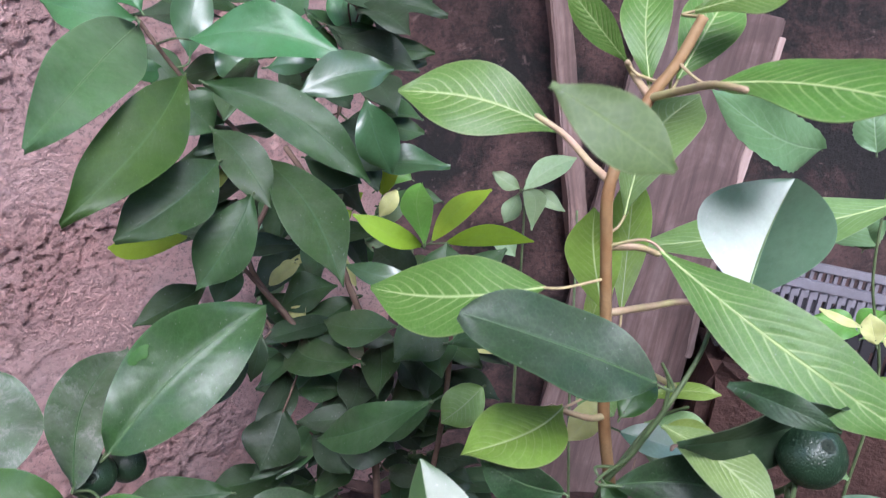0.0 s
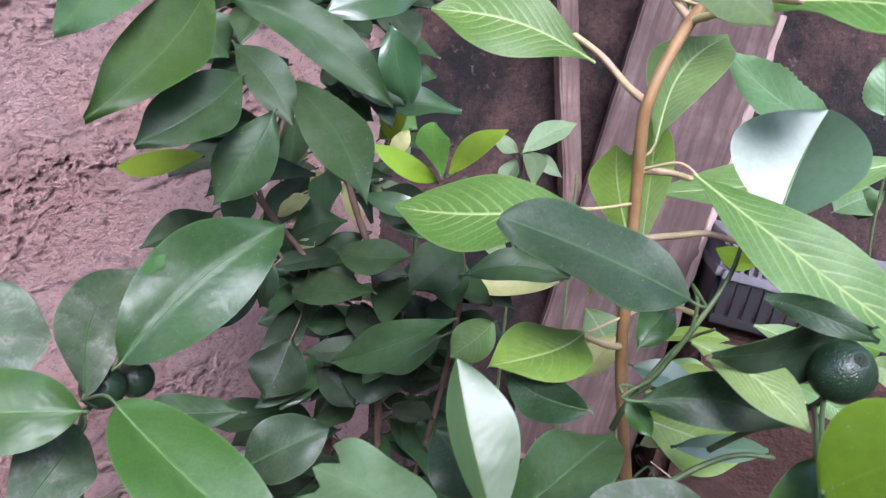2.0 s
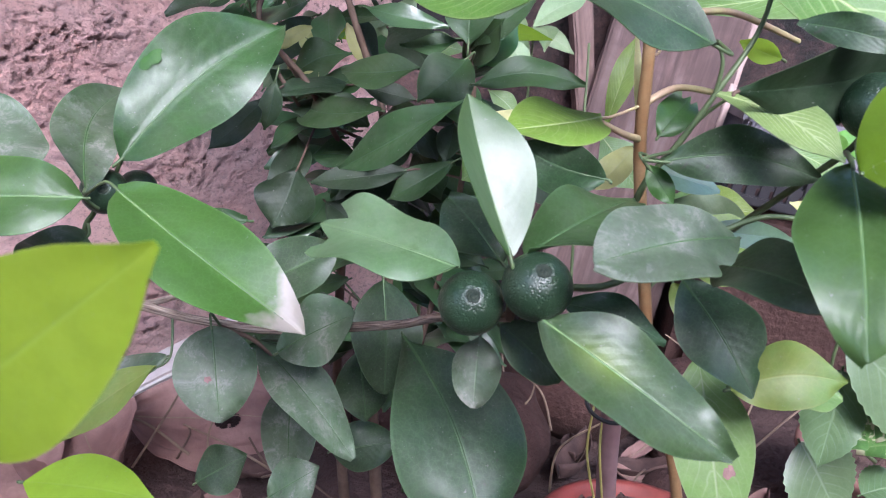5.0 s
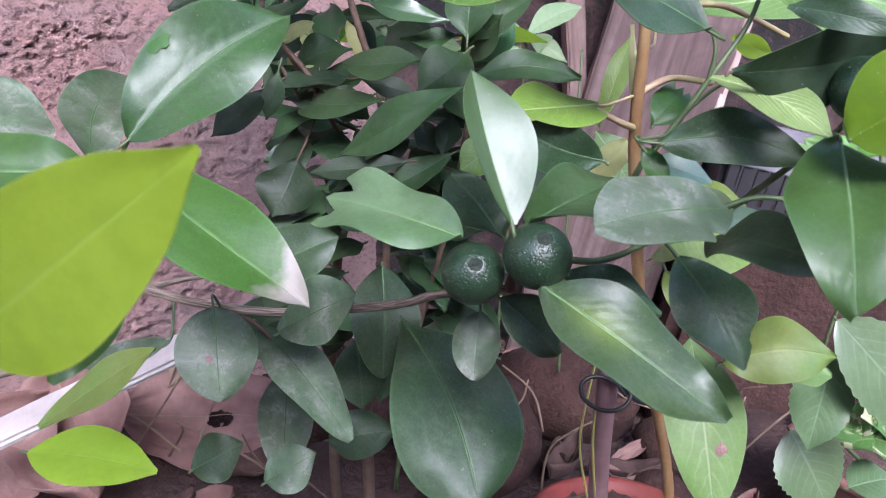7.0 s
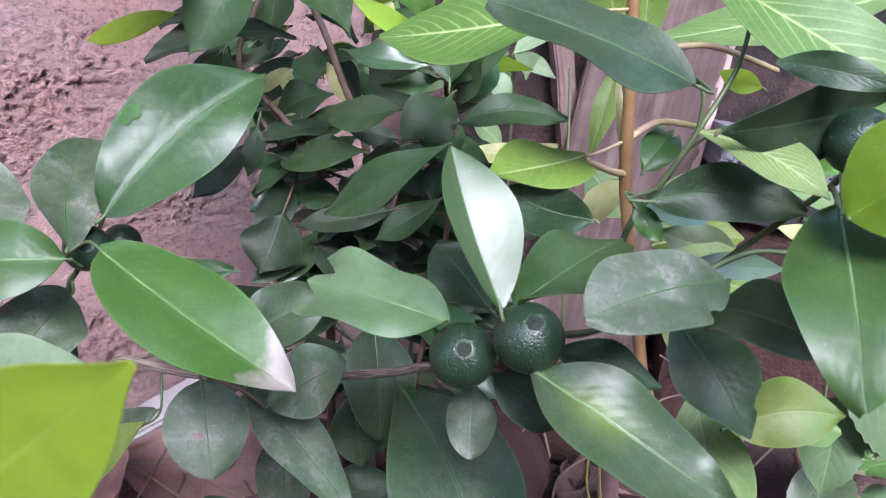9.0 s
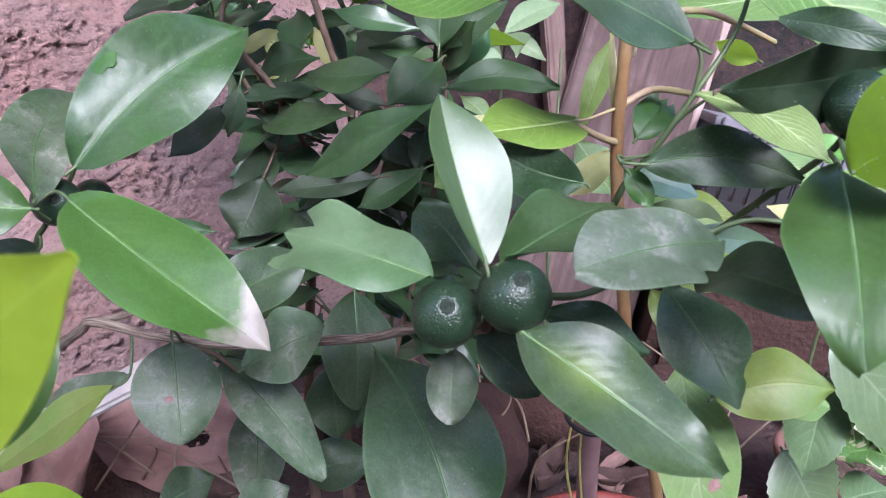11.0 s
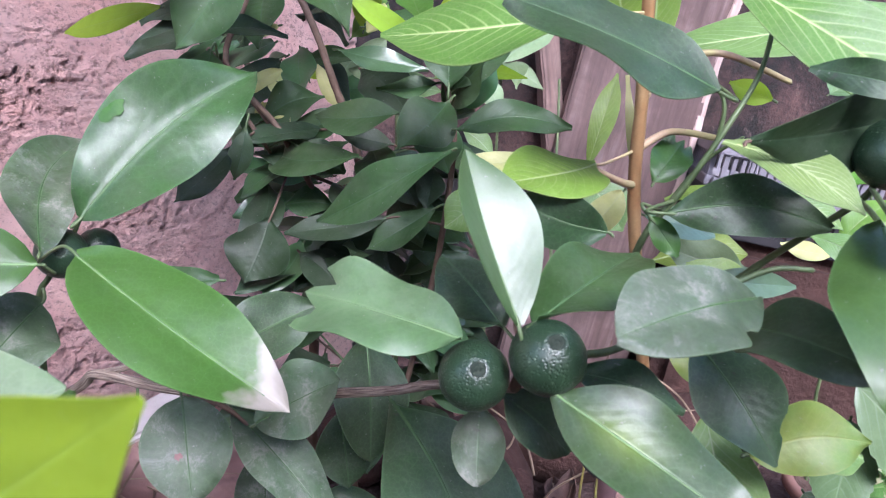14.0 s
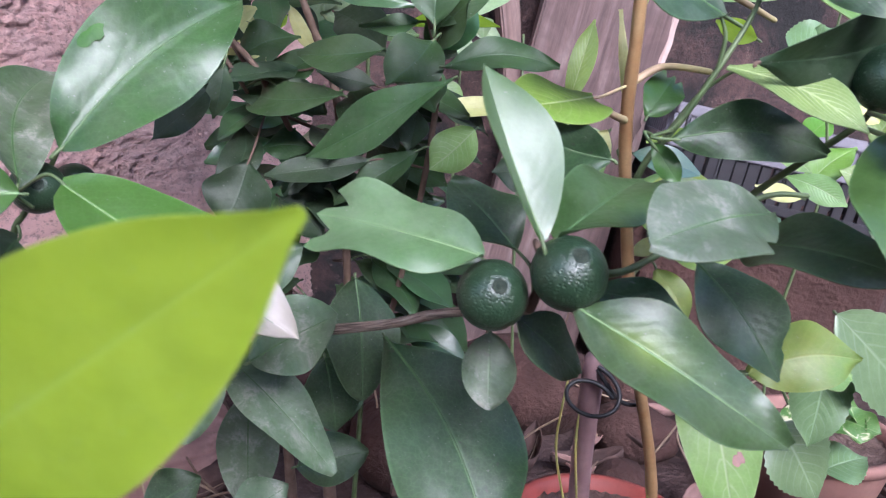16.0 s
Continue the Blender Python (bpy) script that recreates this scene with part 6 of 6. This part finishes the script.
leaf(R, "ye", (0.2339, 0.4835, 0.5216), (0.2080, 0.4878, 0.5311), 0.0149, (-0.14, -0.99, 0.06), 0.04, 0.03, fold=8)
leaf(R, "rp", (0.2857, 0.5081, 0.4326), (0.3172, 0.4815, 0.4173), 0.0198, (-0.39, -0.87, 0.32), 0.04, 0.05, fold=8)
leaf(R, "bw", (0.2374, 0.4963, 0.4124), (0.1825, 0.5022, 0.4255), 0.0304, (-0.08, -0.97, 0.23), 0.04, 0.05, fold=8)
leaf(R, "cr", (0.1559, 0.5122, 0.4583), (0.1310, 0.5056, 0.4296), 0.0226, (-0.05, -0.70, 0.70), 0.05, 0.03, fold=8)
leaf(R, "rp", (0.2044, 0.5774, 0.4126), (0.2589, 0.5625, 0.4005), 0.0346, (-0.10, -0.80, 0.55), 0.05, 0.03, fold=8)
leaf(R, "bw", (0.3194, 0.4598, 0.4054), (0.3554, 0.4409, 0.3792), 0.0253, (-0.10, -0.80, 0.60), 0.04, 0.03, fold=8, pet=0)
leaf(R, "cr", (0.1899, 0.5294, 0.3688), (0.2159, 0.5297, 0.3781), 0.0132, (-0.2, -0.8, 0.5), 0.03, 0.05, fold=8)

H = thing("toothed_plant", "plant with light green toothed leaves", "plant", (0.5, 0.78, 0.0))
tube("stem", [(0.5, 0.78, -0.01), (0.48, 0.77, 0.2), (0.5, 0.76, 0.38), (0.475, 0.75, 0.5), (0.48, 0.75, 0.61)], 0.0022, 0.0012, GREEN_STEM, H)
leaf(H, "hi", (0.2697, 0.4125, 0.3441), (0.2604, 0.4019, 0.2846), 0.0384, (-0.26, -0.96, 0.11), 0.05, 0, fold=8)
leaf(H, "hg", (0.2636, 0.4035, 0.3700), (0.3354, 0.3964, 0.2968), 0.0509, (0.19, -0.96, 0.20), 0.05, 0, fold=8)
leaf(H, "hg", (0.2826, 0.4627, 0.2666), (0.3116, 0.4476, 0.2152), 0.0558, (0.10, -0.94, 0.33), 0.05, 0, fold=8)
leaf(H, "hi", (0.3862, 0.5383, 0.1775), (0.4279, 0.5396, 0.1883), 0.0432, (-0.22, -0.35, 0.91), 0.05, 0, fold=8)
leaf(H, "hi", (0.4722, 0.8790, 0.6238), (0.3015, 0.7729, 0.6870), 0.0674, (0.54, -0.84, 0.03), 0.05, 0.08, fold=8)
leaf(H, "hi", (0.4249, 0.6840, 0.6287), (0.4199, 0.6944, 0.6806), 0.0360, (-0.38, -0.91, 0.14), 0.05, 0, fold=8)
leaf(H, "hi", (0.4702, 0.8180, 0.5244), (0.5257, 0.8233, 0.5500), 0.0503, (-0.28, -0.63, 0.73), 0.05, 0, fold=8)
leaf(H, "se", (0.4972, 0.8005, 0.4269), (0.4470, 0.8031, 0.4443), 0.0360, (0.15, -0.82, 0.55), 0.05, 0, fold=8)
leaf(H, "se", (0.4972, 0.8005, 0.4269), (0.5266, 0.8054, 0.4520), 0.0360, (-0.53, -0.47, 0.71), 0.05, 0, fold=8)
leaf(H, "hi", (0.4974, 0.8133, 0.5185), (0.5082, 0.8198, 0.5527), 0.0407, (-0.89, -0.30, 0.34), 0.05, 0, fold=8)
leaf(H, "se", (0.3762, 0.6149, 0.4039), (0.4225, 0.6188, 0.4415), 0.0308, (-0.44, -0.66, 0.61), 0.05, 0.05, fold=8)
leaf(H, "yv", (0.4406, 0.5878, 0.4125), (0.3936, 0.5973, 0.4247), 0.0288, (-0.10, -0.94, 0.33), 0.05, 0.05, fold=8)
leaf(H, "se", (0.4229, 0.6657, 0.4612), (0.4784, 0.6624, 0.4763), 0.0273, (-0.19, -0.85, 0.50), 0.05, 0.05, fold=8)
leaf(H, "yv", (0.4508, 0.6358, 0.4410), (0.4789, 0.6419, 0.4778), 0.0265, (-0.60, -0.58, 0.55), 0.05, 0.05, fold=8)
leaf(H, "se", (0.4049, 0.6829, 0.4385), (0.3727, 0.6913, 0.4540), 0.0254, (-0.13, -0.96, 0.25), 0.05, 0.05, fold=8)
leaf(H, "cr", (0.4088, 0.6211, 0.4696), (0.4047, 0.6287, 0.4945), 0.0203, (-0.3, -0.8, 0.5), 0.03, 0.02, fold=8)
leaf(H, "cr", (0.4144, 0.6216, 0.4746), (0.4356, 0.6153, 0.4635), 0.0174, (-0.1, -0.9, 0.4), 0.03, 0.02, fold=8)
leaf(H, "cr", (0.3971, 0.6266, 0.4830), (0.3645, 0.6353, 0.4963), 0.0087, (-0.2, -0.8, 0.5), 0.03, 0.05, fold=8)

V = thing("variegated_plant", "low plant with cream and green variegated leaves", "plant", (0.46, 0.68, 0.1))
tube("stem", [(0.52, 0.72, 0.1), (0.46, 0.68, 0.15), (0.42, 0.66, 0.2)], 0.0025, 0.0015, GREEN_STEM, V)
leaf(V, "va", (0.4221, 0.5484, 0.2196), (0.3803, 0.5483, 0.2133), 0.0488, (-0.14, -0.27, 0.95), 0.05, 0, fold=8)
leaf(V, "va", (0.4349, 0.5685, 0.2189), (0.3935, 0.5541, 0.2364), 0.0434, (0.48, -0.51, 0.72), 0.05, 0, fold=8)
leaf(V, "va", (0.3875, 0.5559, 0.2230), (0.3467, 0.5395, 0.2172), 0.0372, (-0.11, -0.08, 0.99), 0.05, 0, fold=8)
leaf(V, "va", (0.4019, 0.5526, 0.2190), (0.4253, 0.5274, 0.2166), 0.0372, (-0.28, -0.34, 0.90), 0.05, 0, fold=8)
leaf(V, "va", (0.4007, 0.5723, 0.2138), (0.4112, 0.5577, 0.2427), 0.0384, (-0.94, -0.00, 0.34), 0.05, 0, fold=8)

S = thing("seedling", "young plant with bright green upright leaves", "plant", (0.0, 0.78, 0.0))
tube("stem", [(0.0, 0.78, -0.01), (0.01, 0.77, 0.25), (0.005, 0.76, 0.52)], 0.003, 0.0018, GREEN_STEM, S)
leaf(S, "se", (0.0256, 0.5611, 0.5588), (0.0185, 0.6627, 0.5941), 0.0269, (0.04, -0.33, 0.94), 0.05, 0.05, fold=8)
leaf(S, "ye", (0.0219, 0.5878, 0.5520), (-0.0295, 0.5692, 0.5787), 0.0196, (0.47, -0.82, 0.33), 0.05, 0.05, fold=10)
leaf(S, "ye", (0.0314, 0.5691, 0.5599), (0.0781, 0.6229, 0.5944), 0.0201, (0.20, -0.65, 0.74), 0.05, 0.05, fold=10)
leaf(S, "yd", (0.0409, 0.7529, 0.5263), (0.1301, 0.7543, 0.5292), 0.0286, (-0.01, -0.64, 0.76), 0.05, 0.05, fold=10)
leaf(S, "bb", (-0.0005, 0.7709, 0.5163), (-0.0596, 0.7695, 0.5122), 0.0307, (-0.03, -0.76, 0.64), 0.05, 0.05, fold=10)
leaf(S, "se", (-0.0009, 0.8509, 0.5820), (-0.0424, 0.8569, 0.6045), 0.0398, (0.05, -0.94, 0.34), 0.05, 0.05, fold=10)
leaf(S, "se", (-0.0896, 0.8571, 0.5197), (-0.0965, 0.8630, 0.5405), 0.0232, (0.37, -0.85, 0.37), 0.05, 0.05, fold=10)
leaf(S, "cr", (-0.0917, 0.8354, 0.5178), (-0.1319, 0.8337, 0.5101), 0.0298, (-0.03, -0.93, 0.36), 0.05, 0.05, fold=10)
leaf(S, "cr", (-0.1217, 0.7952, 0.4786), (-0.1515, 0.8014, 0.4971), 0.0249, (0.12, -0.86, 0.49), 0.05, 0.05, fold=10)
leaf(S, "cr", (-0.0998, 0.6667, 0.5212), (-0.0793, 0.6639, 0.5100), 0.0265, (0.18, -0.83, 0.53), 0.05, 0.05, fold=8)
leaf(S, "ye", (-0.0283, 0.7917, 0.5700), (-0.0167, 0.8021, 0.6216), 0.0288, (-0.05, -0.98, 0.21), 0.05, 0.05, fold=8)
leaf(S, "ye", (-0.0801, 0.9249, 0.5343), (-0.0982, 0.9231, 0.5206), 0.0169, (-0.10, -0.96, 0.26), 0.05, 0, fold=6)
leaf(S, "ye", (-0.0902, 0.9276, 0.5415), (-0.0662, 0.9293, 0.5568), 0.0183, (-0.09, -0.96, 0.25), 0.05, 0, fold=6)
leaf(S, "cr", (-0.1249, 0.7608, 0.4828), (-0.1101, 0.7637, 0.4994), 0.0139, (-0.09, -0.97, 0.25), 0.05, 0, fold=6)
leaf(S, "cr", (-0.1111, 0.7841, 0.4979), (-0.0908, 0.7866, 0.5152), 0.0167, (-0.09, -0.96, 0.25), 0.05, 0, fold=6)
leaf(S, "cr", (-0.0414, 0.6741, 0.4980), (-0.0623, 0.6825, 0.5340), 0.0142, (0.27, -0.89, 0.36), 0.05, 0.05, fold=8)
leaf(S, "rp", (0.0428, 0.6597, 0.5157), (0.0021, 0.6611, 0.5250), 0.0223, (0.06, -0.92, 0.39), 0.05, 0.05, fold=8)
leaf(S, "cr", (-0.0887, 0.6477, 0.5623), (-0.1075, 0.6456, 0.5553), 0.0103, (-0.02, -0.94, 0.33), 0.05, 0.05, fold=8)
leaf(S, "cr", (-0.0898, 0.6392, 0.5279), (-0.1046, 0.6367, 0.5188), 0.0092, (-0.06, -0.93, 0.36), 0.05, 0.05, fold=8)
leaf(S, "cr", (-0.0051, 0.6897, 0.5852), (-0.0206, 0.6839, 0.5618), 0.0164, (0.10, -0.90, 0.40), 0.05, 0.03, fold=8)
leaf(S, "bw", (0.0082, 0.7127, 0.5162), (-0.0380, 0.7179, 0.5320), 0.0226, (0.10, -0.70, 0.70), 0.05, 0.03, fold=8)
leaf(S, "bw", (-0.1409, 0.7052, 0.4735), (-0.1203, 0.7125, 0.5034), 0.0226, (0.10, -0.90, 0.40), 0.05, 0.03, fold=8)
leaf(S, "bw", (-0.0369, 0.8042, 0.5457), (-0.0641, 0.7961, 0.5122), 0.0254, (0.05, -0.90, 0.42), 0.05, 0.04, fold=8)
leaf(S, "bw", (-0.0068, 0.8498, 0.5650), (-0.0434, 0.8415, 0.5296), 0.0291, (0.10, -0.90, 0.42), 0.05, 0.04, fold=8)
leaf(S, "bw", (0.0919, 0.8581, 0.5268), (0.1198, 0.8491, 0.4950), 0.0274, (-0.05, -0.90, 0.42), 0.05, 0.04, fold=8)
leaf(S, "ye", (-0.0717, 0.7625, 0.5410), (-0.0881, 0.7580, 0.5225), 0.0142, (0.10, -0.93, 0.35), 0.05, 0.02, fold=8)
leaf(S, "rp", (0.0736, 0.8039, 0.4758), (0.1060, 0.7961, 0.4490), 0.0237, (0.05, -0.85, 0.50), 0.05, 0.04, fold=8)
leaf(S, "se", (-0.0450, 0.8716, 0.5656), (-0.0138, 0.8779, 0.5928), 0.0249, (0.05, -0.93, 0.35), 0.05, 0.04, fold=8)
leaf(S, "bw", (-0.1467, 0.8309, 0.4794), (-0.1650, 0.8226, 0.4458), 0.0243, (0.10, -0.90, 0.42), 0.05, 0.04, fold=8)

T = thing("small_plant", "small pale green plant before the back wall", "plant", (0.15, 1.15, 0.0))
tube("stem", [(0.15, 1.15, -0.01), (0.155, 1.15, 0.3), (0.16, 1.15, 0.56)], 0.003, 0.0015, GREEN_STEM, T)
leaf(T, "bw", (0.1511, 1.0904, 0.5498), (0.2328, 1.1295, 0.5947), 0.0403, (0.07, -0.81, 0.58), 0.05, 0.05, fold=10)
leaf(T, "bw", (0.1561, 1.1233, 0.5462), (0.1448, 0.9129, 0.5164), 0.0312, (-0.12, -0.13, 0.98), 0.05, 0.05, fold=10)
leaf(T, "bw", (0.1569, 1.1231, 0.5428), (0.2175, 1.1185, 0.5145), 0.0273, (0.11, -0.92, 0.38), 0.05, 0.05, fold=10)
leaf(T, "bw", (0.1483, 1.1237, 0.5468), (0.1066, 1.1278, 0.5713), 0.0273, (0.12, -0.92, 0.36), 0.05, 0.05, fold=10)
leaf(T, "bw", (0.1486, 1.1421, 0.5363), (0.1269, 1.1340, 0.4930), 0.0325, (-0.35, -0.88, 0.34), 0.05, 0.05, fold=10)
